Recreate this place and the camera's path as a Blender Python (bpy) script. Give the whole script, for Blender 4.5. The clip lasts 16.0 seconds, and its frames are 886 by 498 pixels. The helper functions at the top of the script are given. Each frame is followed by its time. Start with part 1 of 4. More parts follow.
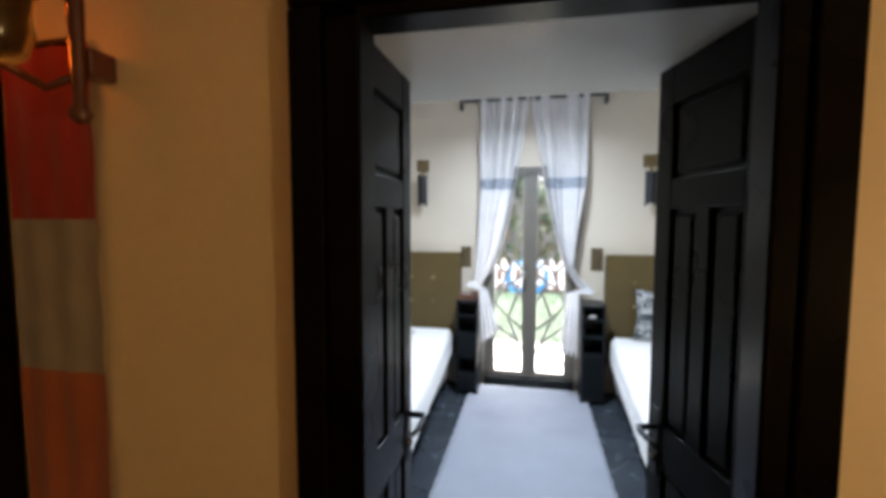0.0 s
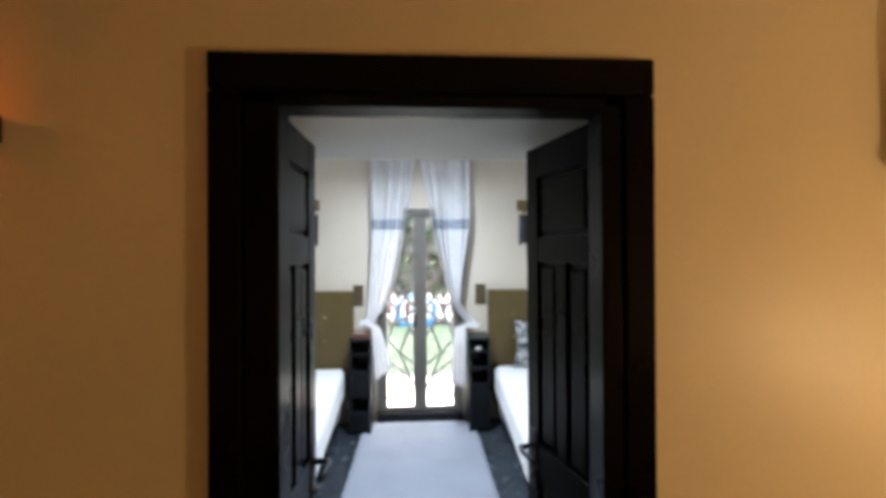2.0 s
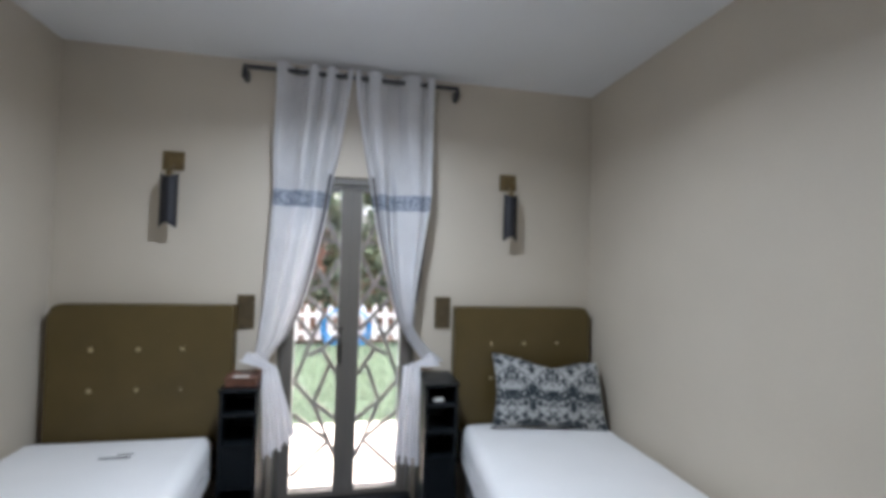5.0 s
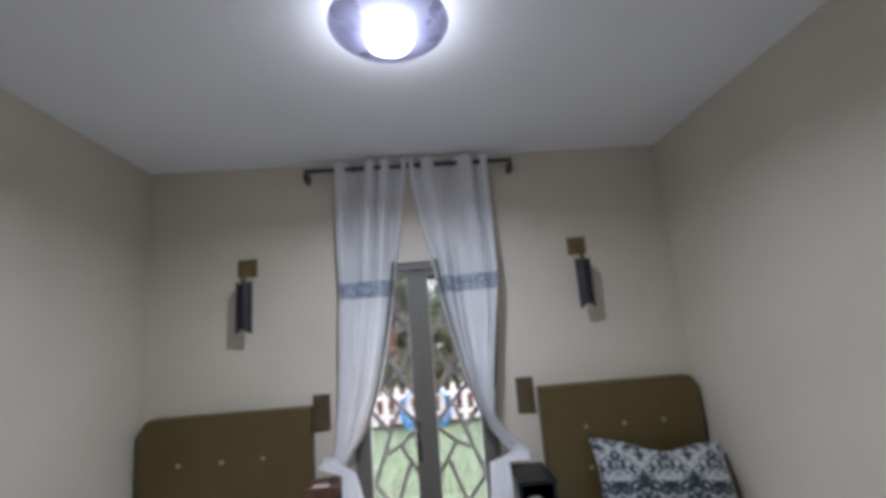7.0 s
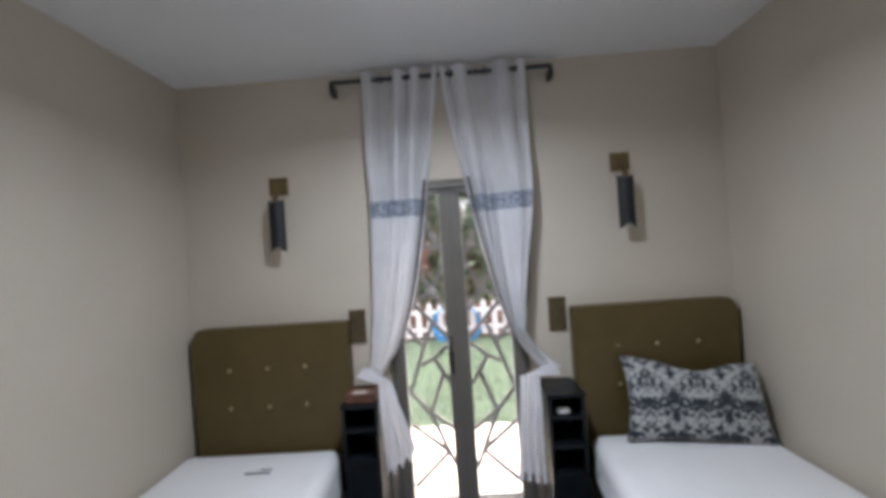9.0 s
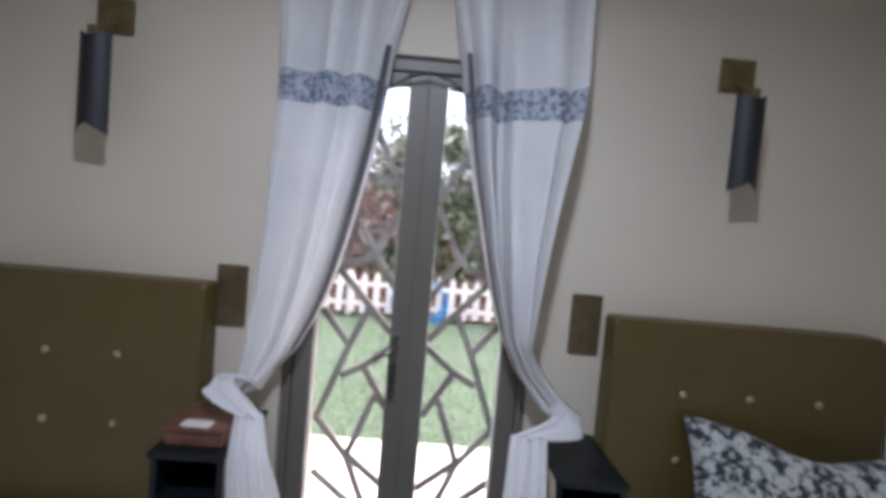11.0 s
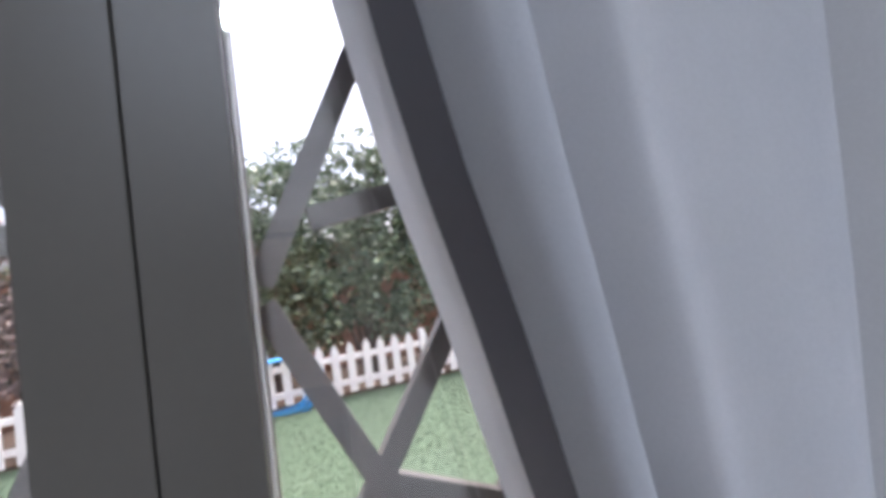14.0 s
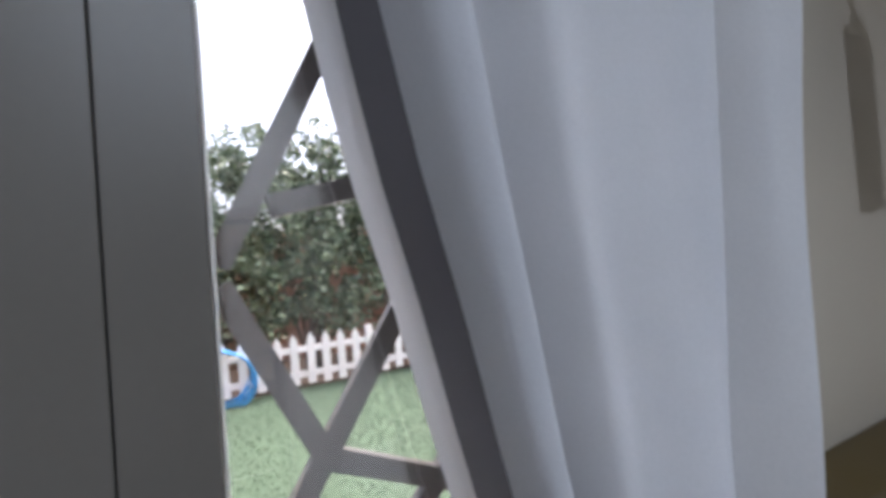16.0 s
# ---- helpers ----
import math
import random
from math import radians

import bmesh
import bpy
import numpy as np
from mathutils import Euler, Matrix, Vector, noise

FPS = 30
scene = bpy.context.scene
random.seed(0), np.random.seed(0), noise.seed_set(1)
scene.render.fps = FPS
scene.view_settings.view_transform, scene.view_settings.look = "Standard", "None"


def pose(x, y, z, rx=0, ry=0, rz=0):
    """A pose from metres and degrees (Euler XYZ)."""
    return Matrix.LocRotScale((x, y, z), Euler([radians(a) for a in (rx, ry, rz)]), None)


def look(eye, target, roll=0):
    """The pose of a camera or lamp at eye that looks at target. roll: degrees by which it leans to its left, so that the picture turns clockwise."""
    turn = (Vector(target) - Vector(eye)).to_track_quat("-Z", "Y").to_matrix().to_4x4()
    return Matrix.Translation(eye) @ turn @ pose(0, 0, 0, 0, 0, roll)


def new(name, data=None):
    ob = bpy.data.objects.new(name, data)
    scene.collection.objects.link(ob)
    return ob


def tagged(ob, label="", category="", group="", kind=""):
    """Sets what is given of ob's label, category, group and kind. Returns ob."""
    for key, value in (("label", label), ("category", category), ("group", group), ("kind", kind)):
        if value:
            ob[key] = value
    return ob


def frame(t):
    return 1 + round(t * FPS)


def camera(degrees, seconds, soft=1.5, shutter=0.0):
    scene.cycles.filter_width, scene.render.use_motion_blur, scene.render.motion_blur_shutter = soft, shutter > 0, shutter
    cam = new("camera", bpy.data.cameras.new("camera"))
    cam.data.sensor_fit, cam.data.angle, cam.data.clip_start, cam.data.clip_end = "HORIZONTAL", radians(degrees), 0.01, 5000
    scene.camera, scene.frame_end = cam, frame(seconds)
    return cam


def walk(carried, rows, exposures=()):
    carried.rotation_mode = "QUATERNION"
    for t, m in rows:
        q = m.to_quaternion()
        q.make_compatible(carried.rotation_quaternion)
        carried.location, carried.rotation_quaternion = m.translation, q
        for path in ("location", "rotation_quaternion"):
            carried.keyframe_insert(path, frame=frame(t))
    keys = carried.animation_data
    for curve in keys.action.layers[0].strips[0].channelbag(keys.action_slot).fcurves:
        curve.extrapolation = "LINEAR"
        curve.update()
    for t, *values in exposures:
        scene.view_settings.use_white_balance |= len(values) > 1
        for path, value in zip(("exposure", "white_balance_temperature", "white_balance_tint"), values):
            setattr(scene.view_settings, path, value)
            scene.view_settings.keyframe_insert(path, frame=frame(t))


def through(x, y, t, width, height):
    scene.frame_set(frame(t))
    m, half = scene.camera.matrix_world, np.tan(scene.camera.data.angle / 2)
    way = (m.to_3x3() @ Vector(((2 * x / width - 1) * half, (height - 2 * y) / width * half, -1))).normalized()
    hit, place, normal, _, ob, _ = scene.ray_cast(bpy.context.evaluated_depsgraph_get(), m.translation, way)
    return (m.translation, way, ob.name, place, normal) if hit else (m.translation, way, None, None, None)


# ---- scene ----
cam = camera(90.7, 16.0, soft=4.4)
PATH = [
    (0, (0.021, 0.754, 1.633), (-0.378, 2.708, 1.494), 0.1),
    (0.5, (0.038, 0.476, 1.619), (-0.153, 2.448, 1.345), 1.9),
    (1, (0.010, 0.378, 1.638), (0.025, 2.323, 1.174), -1.3),
    (1.5, (-0.026, 0.417, 1.673), (0.003, 2.408, 1.492), -0.7),
    (2, (-0.008, 0.608, 1.697), (0.102, 2.605, 1.705), -0.3),
    (2.5, (0.020, 0.908, 1.674), (-0.101, 2.902, 1.587), -0.2),
    (3, (-0.038, 1.252, 1.66), (0.000, 3.252, 1.639), -1.3),
    (3.5, (-0.009, 1.557, 1.625), (0.142, 3.551, 1.667), 0.4),
    (4, (0.037, 1.804, 1.538), (0.179, 3.799, 1.534), 3.3),
    (4.2, (0.019, 1.892, 1.554), (0.361, 3.862, 1.529), 3.8),
    (6.5, (0.040, 2.269, 1.631), (0.334, 4.217, 1.974), -3.5),
    (7, (0.040, 2.247, 1.677), (0.140, 4.21, 2.043), -4.5),
    (7.5, (0.014, 2.253, 1.629), (0.012, 4.251, 1.727), -4.8),
    (8, (0.008, 2.268, 1.628), (-0.026, 4.268, 1.582), -4.6),
    (8.5, (0.021, 2.277, 1.644), (-0.012, 4.276, 1.592), -4.6),
    (9, (0.033, 2.32, 1.679), (-0.033, 4.319, 1.693), -3.9),
    (9.5, (-0.021, 2.545, 1.556), (0.033, 4.544, 1.538), 1.8),
    (12, (0.101, 4.058, 1.544), (0.146, 6.055, 1.442), 5.3),
    (12.5, (0.094, 4.33, 1.608), (0.099, 6.327, 1.503), 2.4),
    (13, (0.028, 4.666, 1.636), (0.694, 6.552, 1.666), -8.0),
    (13.5, (0.081, 4.682, 1.639), (0.813, 6.543, 1.670), -5.8),
    (14, (0.089, 4.685, 1.645), (0.793, 6.556, 1.706), -7.1),
    (14.5, (0.083, 4.688, 1.639), (0.862, 6.530, 1.669), -6.4),
    (15, (0.108, 4.670, 1.646), (1.031, 6.444, 1.680), -6.7),
    (15.5, (0.112, 4.656, 1.645), (1.088, 6.402, 1.679), -5.4),
    (16, (0.074, 4.650, 1.639), (0.979, 6.433, 1.670), -4.3),
]
walk(cam, [(t, look(e, g, r)) for t, e, g, r in PATH],
     exposures=[(0, 2.75, 6150, 6), (2.0, 2.75, 6100, 5), (3.0, 2.65, 5950, 2), (3.6, 2.5, 6050, 4), (4.2, 2.25, 6250, 6), (6.5, 1.72, 6150, 11), (9.0, 1.75, 6400, 11), (9.7, 1.75, 6400, 11), (12.0, 1.38, 5950, 14), (12.5, 1.25, 5950, 14), (13.5, 1.25, 6050, 13), (16.0, 1.25, 6100, 10)])

# ---------------------------------------------------------------- light
world = bpy.data.worlds.new("world")
scene.world = world
world.use_nodes = True
wn = world.node_tree.nodes
sky = wn.new("ShaderNodeTexSky")
sky.sky_type, sky.sun_disc = "NISHITA", False
sky.sun_elevation, sky.sun_rotation = radians(68), radians(60)
sky.dust_density, sky.air_density, sky.ozone_density = 10.0, 0.6, 0.0
wn["Background"].inputs["Strength"].default_value = 0.34
world.node_tree.links.new(sky.outputs["Color"], wn["Background"].inputs["Color"])

SUN = bpy.data.lights.new("sun", "SUN")
SUN.energy, SUN.angle, SUN.color = 1.5, radians(20), (1.0, 0.97, 0.93)
sun = new("sun", SUN)
sun.matrix_world = look((4.9, 11.8, 14), (0, 9, 0))


def lamp(name, kind, where, watts, colour, size=0.05):
    data = bpy.data.lights.new(name, kind)
    data.energy, data.color = watts, colour
    if kind == "POINT":
        data.shadow_soft_size = size
    else:
        data.shape, data.size = "DISK", size
    if kind == "AREA":
        data.spread = radians(164)
    ob = new(name, data)
    ob.location = where
    return ob


ROOM_LIGHT = lamp("ceiling_bulb_light", "AREA", (-0.02, 3.66, 2.655), 9.8, (0.79, 0.87, 1.0), 0.14)
HALL_LIGHT = lamp("hall_bulb_light", "POINT", (2.0, 0.42, 1.20), 6.3, (1.0, 0.66, 0.33), 0.08)
RED_LIGHT = lamp("amber_sconce_light", "POINT", (-1.16, 1.40, 2.06), 0.07, (1.0, 0.25, 0.05), 0.03)


# ---------------------------------------------------------------- materials
def material(name, colour, rough=0.6, metal=0.0, spread=0.12, scale=8.0, fine=90.0, bump=0.15, island=False, stain=0.0, coat=0.0, sheen=0.0, by_object=0.0):
    m = bpy.data.materials.new(name)
    m.use_nodes = True
    n, l = m.node_tree.nodes, m.node_tree.links
    p = n["Principled BSDF"]
    p.inputs["Roughness"].default_value, p.inputs["Metallic"].default_value = rough, metal
    p.inputs["Coat Weight"].default_value = coat
    p.inputs["Sheen Weight"].default_value = sheen
    co = n.new("ShaderNodeTexCoord")
    a, b = n.new("ShaderNodeTexNoise"), n.new("ShaderNodeTexNoise")
    a.inputs["Scale"].default_value, b.inputs["Scale"].default_value = scale, fine
    a.inputs["Detail"].default_value, b.inputs["Detail"].default_value = 5, 4
    for t in (a, b):
        l.new(co.outputs["Object"], t.inputs["Vector"])
    mix = n.new("ShaderNodeMath")
    mix.operation = "MULTIPLY_ADD"
    l.new(b.outputs["Fac"], mix.inputs[0])
    mix.inputs[1].default_value = 0.4
    l.new(a.outputs["Fac"], mix.inputs[2])
    ramp = n.new("ShaderNodeMapRange")
    ramp.inputs["From Min"].default_value, ramp.inputs["From Max"].default_value = 0.45, 0.95
    ramp.inputs["To Min"].default_value, ramp.inputs["To Max"].default_value = 1 - spread, 1 + spread
    l.new(mix.outputs[0], ramp.inputs["Value"])
    hsv = n.new("ShaderNodeHueSaturation")
    hsv.inputs["Color"].default_value = (*colour, 1)
    l.new(ramp.outputs[0], hsv.inputs["Value"])
    if by_object:
        info = n.new("ShaderNodeNewGeometry" if island else "ShaderNodeObjectInfo")
        r2 = n.new("ShaderNodeMapRange")
        r2.inputs["To Min"].default_value, r2.inputs["To Max"].default_value = 1 - by_object, 1 + by_object
        l.new(info.outputs["Random Per Island" if island else "Random"], r2.inputs["Value"])
        mu = n.new("ShaderNodeMath")
        mu.operation = "MULTIPLY"
        l.new(ramp.outputs[0], mu.inputs[0])
        l.new(r2.outputs[0], mu.inputs[1])
        l.new(mu.outputs[0], hsv.inputs["Value"])
    l.new(hsv.outputs[0], p.inputs["Base Color"])
    rr = n.new("ShaderNodeMapRange")
    rr.inputs["To Min"].default_value, rr.inputs["To Max"].default_value = max(0.02, rough - 0.12), min(1, rough + 0.12)
    l.new(a.outputs["Fac"], rr.inputs["Value"])
    l.new(rr.outputs[0], p.inputs["Roughness"])
    bp = n.new("ShaderNodeBump")
    bp.inputs["Strength"].default_value, bp.inputs["Distance"].default_value = bump, 0.004
    l.new(mix.outputs[0], bp.inputs["Height"])
    l.new(bp.outputs[0], p.inputs["Normal"])
    return m


def fabric(name, colour, through=0.45, dark=None, cell=26.0):
    """Thin woven cloth that lets light through; dark: a second colour, drawn as a woven floral pattern."""
    m = material(name, colour, rough=0.9, spread=0.07, scale=5, fine=420, bump=0.22, sheen=0.2)
    n, l = m.node_tree.nodes, m.node_tree.links
    p, out = n["Principled BSDF"], n["Material Output"]
    src = p.inputs["Base Color"].links[0].from_socket
    if dark:
        co = n.new("ShaderNodeTexCoord")
        warp = n.new("ShaderNodeTexNoise")
        warp.inputs["Scale"].default_value = cell * 0.8
        add = n.new("ShaderNodeVectorMath")
        add.operation = "MULTIPLY_ADD"
        add.inputs[1].default_value = (0.05, 0.05, 0.05)
        l.new(co.outputs["Object"], warp.inputs["Vector"])
        l.new(warp.outputs["Color"], add.inputs[0])
        l.new(co.outputs["Object"], add.inputs[2])
        vo = n.new("ShaderNodeTexVoronoi")
        vo.feature = "SMOOTH_F1"
        vo.inputs["Scale"].default_value = cell
        l.new(add.outputs[0], vo.inputs["Vector"])
        ra = n.new("ShaderNodeValToRGB")
        ra.color_ramp.elements[0].position, ra.color_ramp.elements[1].position = 0.34, 0.44
        ra.color_ramp.elements[0].color, ra.color_ramp.elements[1].color = (0, 0, 0, 1), (1, 1, 1, 1)
        l.new(vo.outputs["Distance"], ra.inputs["Fac"])
        mixc = n.new("ShaderNodeMix")
        mixc.data_type = "RGBA"
        mixc.inputs["A"].default_value = (*dark, 1)
        l.new(ra.outputs["Color"], mixc.inputs["Factor"])
        l.new(src, mixc.inputs["B"])
        src = mixc.outputs["Result"]
        l.new(src, p.inputs["Base Color"])
    if through:
        tr = n.new("ShaderNodeBsdfTranslucent")
        l.new(src, tr.inputs["Color"])
        ms = n.new("ShaderNodeMixShader")
        ms.inputs["Fac"].default_value = through
        l.new(p.outputs[0], ms.inputs[1])
        l.new(tr.outputs[0], ms.inputs[2])
        l.new(ms.outputs[0], out.inputs["Surface"])
    return m


def glowing(name, colour, strength):
    m = bpy.data.materials.new(name)
    m.use_nodes = True
    p = m.node_tree.nodes["Principled BSDF"]
    p.inputs["Base Color"].default_value = (*colour, 1)
    p.inputs["Emission Color"].default_value = (*colour, 1)
    p.inputs["Emission Strength"].default_value = strength
    return m


def glass(name, colour=(1, 1, 1), rough=0.0):
    m = bpy.data.materials.new(name)
    m.use_nodes = True
    p = m.node_tree.nodes["Principled BSDF"]
    p.inputs["Base Color"].default_value = (*colour, 1)
    p.inputs["Transmission Weight"].default_value = 1.0
    p.inputs["Roughness"].default_value = rough
    return m


PAINT = material("cream_wall_paint", (0.54, 0.48, 0.39), 0.6, spread=0.06, scale=1.6, fine=120, bump=0.12)
HALLPAINT = material("ochre_wall_paint", (0.70, 0.56, 0.36), 0.45, spread=0.06, scale=1.5, fine=60, bump=0.15)
CEIL = material("white_ceiling_paint", (0.80, 0.80, 0.80), 0.7, spread=0.03, scale=1.2, fine=150, bump=0.08)
TRIM = material("grey_white_panel_paint", (0.60, 0.58, 0.53), 0.5, spread=0.05, scale=3, fine=80, bump=0.08)
DARKWOOD = material("dark_stained_wood", (0.0028, 0.002, 0.0017), 0.30, spread=0.35, scale=5, fine=60, bump=0.12)
DARKWOOD.node_tree.nodes["Principled BSDF"].inputs["Specular IOR Level"].default_value = 0.07
SLATE = material("slate", (0.036, 0.043, 0.053), 0.24, spread=0.25, scale=6, fine=70, bump=0.35, by_object=0.18)
GROUT = material("pale_grout", (0.42, 0.43, 0.43), 0.85, spread=0.12, scale=12, fine=160, bump=0.3)
RUG = material("grey_blue_rug_pile", (0.26, 0.28, 0.33), 0.95, spread=0.10, scale=3, fine=240, bump=0.6, sheen=0.3)
LEATHER = material("olive_brown_leatherette", (0.092, 0.064, 0.022), 0.42, spread=0.10, scale=6, fine=220, bump=0.2)
BUTTON = material("covered_button_metal", (0.42, 0.34, 0.20), 0.3, metal=0.6, spread=0.05)
SHEET = material("white_mattress_cover", (0.80, 0.79, 0.78), 0.85, spread=0.03, scale=4, fine=260, bump=0.3, sheen=0.2)
BEDBASE = material("grey_bed_base_fabric", (0.28, 0.27, 0.27), 0.9, spread=0.10, scale=8, fine=260, bump=0.3)
BLACKWOOD = material("black_lacquered_board", (0.007, 0.009, 0.011), 0.38, spread=0.25, scale=7, fine=90, bump=0.06)
for _m, _v in ((BLACKWOOD, 0.22), (LEATHER, 0.3)):
    _m.node_tree.nodes["Principled BSDF"].inputs["Specular IOR Level"].default_value = _v
BRASS = material("aged_brass_plate", (0.15, 0.105, 0.045), 0.45, metal=0.35, spread=0.28, scale=22, fine=120, bump=0.2)
COPPER = material("worn_copper_plate", (0.095, 0.068, 0.034), 0.45, metal=0.3, spread=0.35, scale=18, fine=90, bump=0.2)
BLACKMETAL = material("black_wrought_iron", (0.016, 0.016, 0.020), 0.5, metal=0.3, spread=0.2)
ROD = material("dark_grey_rod_paint", (0.03, 0.03, 0.036), 0.5, spread=0.1)
ALU = material("taupe_powder_coated_frame", (0.135, 0.121, 0.102), 0.45, spread=0.05, scale=5, fine=140, bump=0.05)
GRILLE = material("taupe_painted_grille", (0.15, 0.135, 0.125), 0.5, spread=0.08)
CHROME = material("satin_steel", (0.26, 0.25, 0.235), 0.25, metal=1.0, spread=0.05)
RUBBER = material("black_door_seal", (0.012, 0.012, 0.012), 0.7)
CLOTH = fabric("white_voile", (0.85, 0.85, 0.87), 0.52)
# lining so dark that its colour carries the shade of folds and edges
SHADELINING = fabric("dark_grey_shade_lining", (0.105, 0.095, 0.108), 0.06)
BAND = fabric("blue_grey_lace_band", (0.50, 0.54, 0.62), 0.40, (0.13, 0.16, 0.23), 75)
def damask(name, light, dark):
    """Woven damask: noise mirrored about upright axes, so that it forms columns of symmetric flowers."""
    m = fabric(name, light, 0.0)
    n, l = m.node_tree.nodes, m.node_tree.links
    p = n["Principled BSDF"]
    base = p.inputs["Base Color"].links[0].from_socket

    def op(kind, a, b=0.0):
        q = n.new("ShaderNodeMath")
        q.operation = kind
        for k, v in enumerate((a, b)):
            if isinstance(v, (int, float)):
                q.inputs[k].default_value = v
            else:
                l.new(v, q.inputs[k])
        return q.outputs[0]

    xyz = n.new("ShaderNodeSeparateXYZ")
    l.new(n.new("ShaderNodeTexCoord").outputs["Object"], xyz.inputs[0])
    u = op("PINGPONG", op("ADD", xyz.outputs["X"], 4.0), 0.125)
    vec = n.new("ShaderNodeCombineXYZ")
    l.new(u, vec.inputs[0])
    l.new(xyz.outputs["Z"], vec.inputs[1])
    tex, big = n.new("ShaderNodeTexNoise"), n.new("ShaderNodeTexNoise")
    for t, size, detail in ((tex, 46, 4.0), (big, 14, 1.0)):
        t.inputs["Scale"].default_value, t.inputs["Detail"].default_value = size, detail
        l.new(vec.outputs[0], t.inputs["Vector"])
    tex.inputs["Roughness"].default_value = 0.62
    value = op("ADD", op("MULTIPLY", tex.outputs["Fac"], 0.6), op("MULTIPLY", big.outputs["Fac"], 0.4))
    ramp = n.new("ShaderNodeValToRGB")
    e = ramp.color_ramp.elements
    e[0].position, e[0].color = 0.462, (0, 0, 0, 1)
    e[1].position, e[1].color = 0.525, (1, 1, 1, 1)
    mid = e.new(0.475)
    mid.color = (0.38, 0.38, 0.38, 1)
    mid2 = e.new(0.503)
    mid2.color = (0.45, 0.45, 0.45, 1)
    l.new(value, ramp.inputs["Fac"])
    mx = n.new("ShaderNodeMix")
    mx.data_type = "RGBA"
    mx.inputs["B"].default_value = (*dark, 1)
    l.new(ramp.outputs["Color"], mx.inputs["Factor"])
    l.new(base, mx.inputs["A"])
    l.new(mx.outputs["Result"], p.inputs["Base Color"])
    return m


DAMASK = damask("black_white_damask", (0.40, 0.40, 0.39), (0.014, 0.024, 0.03))
PANE = glass("window_glass")
SHADEGLASS = material("frosted_glass_bowl", (0.27, 0.27, 0.36), 0.3, spread=0.08, scale=6, fine=60, bump=0.05)
SHADEGLASS.node_tree.nodes["Principled BSDF"].inputs["Transmission Weight"].default_value = 0.35
AMBER = glass("amber_glass", (0.95, 0.5, 0.12), 0.15)
BULB = glowing("lit_bulb", (0.86, 0.88, 1.0), 8.0)
PLASTICBLUE = material("blue_hose_plastic", (0.05, 0.30, 0.64), 0.4, spread=0.1)
FENCEPAINT = material("white_fence_paint", (0.82, 0.81, 0.81), 0.55, spread=0.06, scale=9, fine=120, bump=0.2, by_object=0.05)
LAWN = material("lawn_soil", (0.048, 0.077, 0.047), 0.95, spread=0.14, scale=1.5, fine=30, bump=0.2)
GRASS = material("grass_blades", (0.050, 0.082, 0.050), 0.85, spread=0.08, scale=1.5, fine=30, bump=0.0, by_object=0.05, island=True)
PAVING = material("pale_paving", (0.50, 0.46, 0.42), 0.75, spread=0.10, scale=5, fine=90, bump=0.25, by_object=0.08)
SOIL = material("garden_bed_soil", (0.09, 0.06, 0.045), 0.95, spread=0.3, scale=4, fine=40, bump=0.6)
LEAF = material("hedge_leaf", (0.15, 0.19, 0.12), 0.26, spread=0.3, scale=2, fine=20, bump=0.0, by_object=0.45, island=True)
LEAFDRY = material("reddish_dry_leaf", (0.22, 0.172, 0.158), 0.6, spread=0.3, scale=2, fine=20, bump=0.0, by_object=0.4, island=True)
BARK = material("grey_brown_bark", (0.13, 0.10, 0.08), 0.9, spread=0.3, scale=6, fine=50, bump=0.6)
TERRA = material("terracotta_wall_render", (0.34, 0.19, 0.14), 0.85, spread=0.14, scale=2.5, fine=60, bump=0.3)
REDCLOTH = fabric("red_cloth", (0.30, 0.012, 0.006), 0.0)
GREYCLOTH = fabric("grey_white_cloth", (0.30, 0.26, 0.21), 0.0)
ORANGECLOTH = fabric("rust_cloth", (0.36, 0.09, 0.025), 0.0)
REDWOOD = material("red_brown_turned_wood", (0.075, 0.016, 0.008), 0.22, spread=0.3, scale=10, fine=60, coat=0.4)
PAPER = material("printed_card", (0.55, 0.50, 0.46), 0.7)
CARVED = material("carved_red_brown_box", (0.12, 0.05, 0.03), 0.45, spread=0.5, scale=30, fine=120, bump=0.5)
INK = material("dark_print", (0.05, 0.05, 0.06), 0.7)


# ---------------------------------------------------------------- mesh helpers
def box(bm, x0, x1, y0, y1, z0, z1, bevel=0.0, segments=2):
    r = bmesh.ops.create_cube(bm, size=1.0)
    for v in r["verts"]:
        v.co = Vector(((x0 + x1) / 2 + v.co.x * (x1 - x0), (y0 + y1) / 2 + v.co.y * (y1 - y0), (z0 + z1) / 2 + v.co.z * (z1 - z0)))
    if bevel:
        es = list({e for v in r["verts"] for e in v.link_edges})
        bmesh.ops.bevel(bm, geom=es, offset=bevel, segments=segments, profile=0.5, affect="EDGES", clamp_overlap=True)
    return bm


def boxes(*rows, bevel=0.0):
    bm = bmesh.new()
    for r in rows:
        box(bm, *r, bevel=bevel)
    return bm


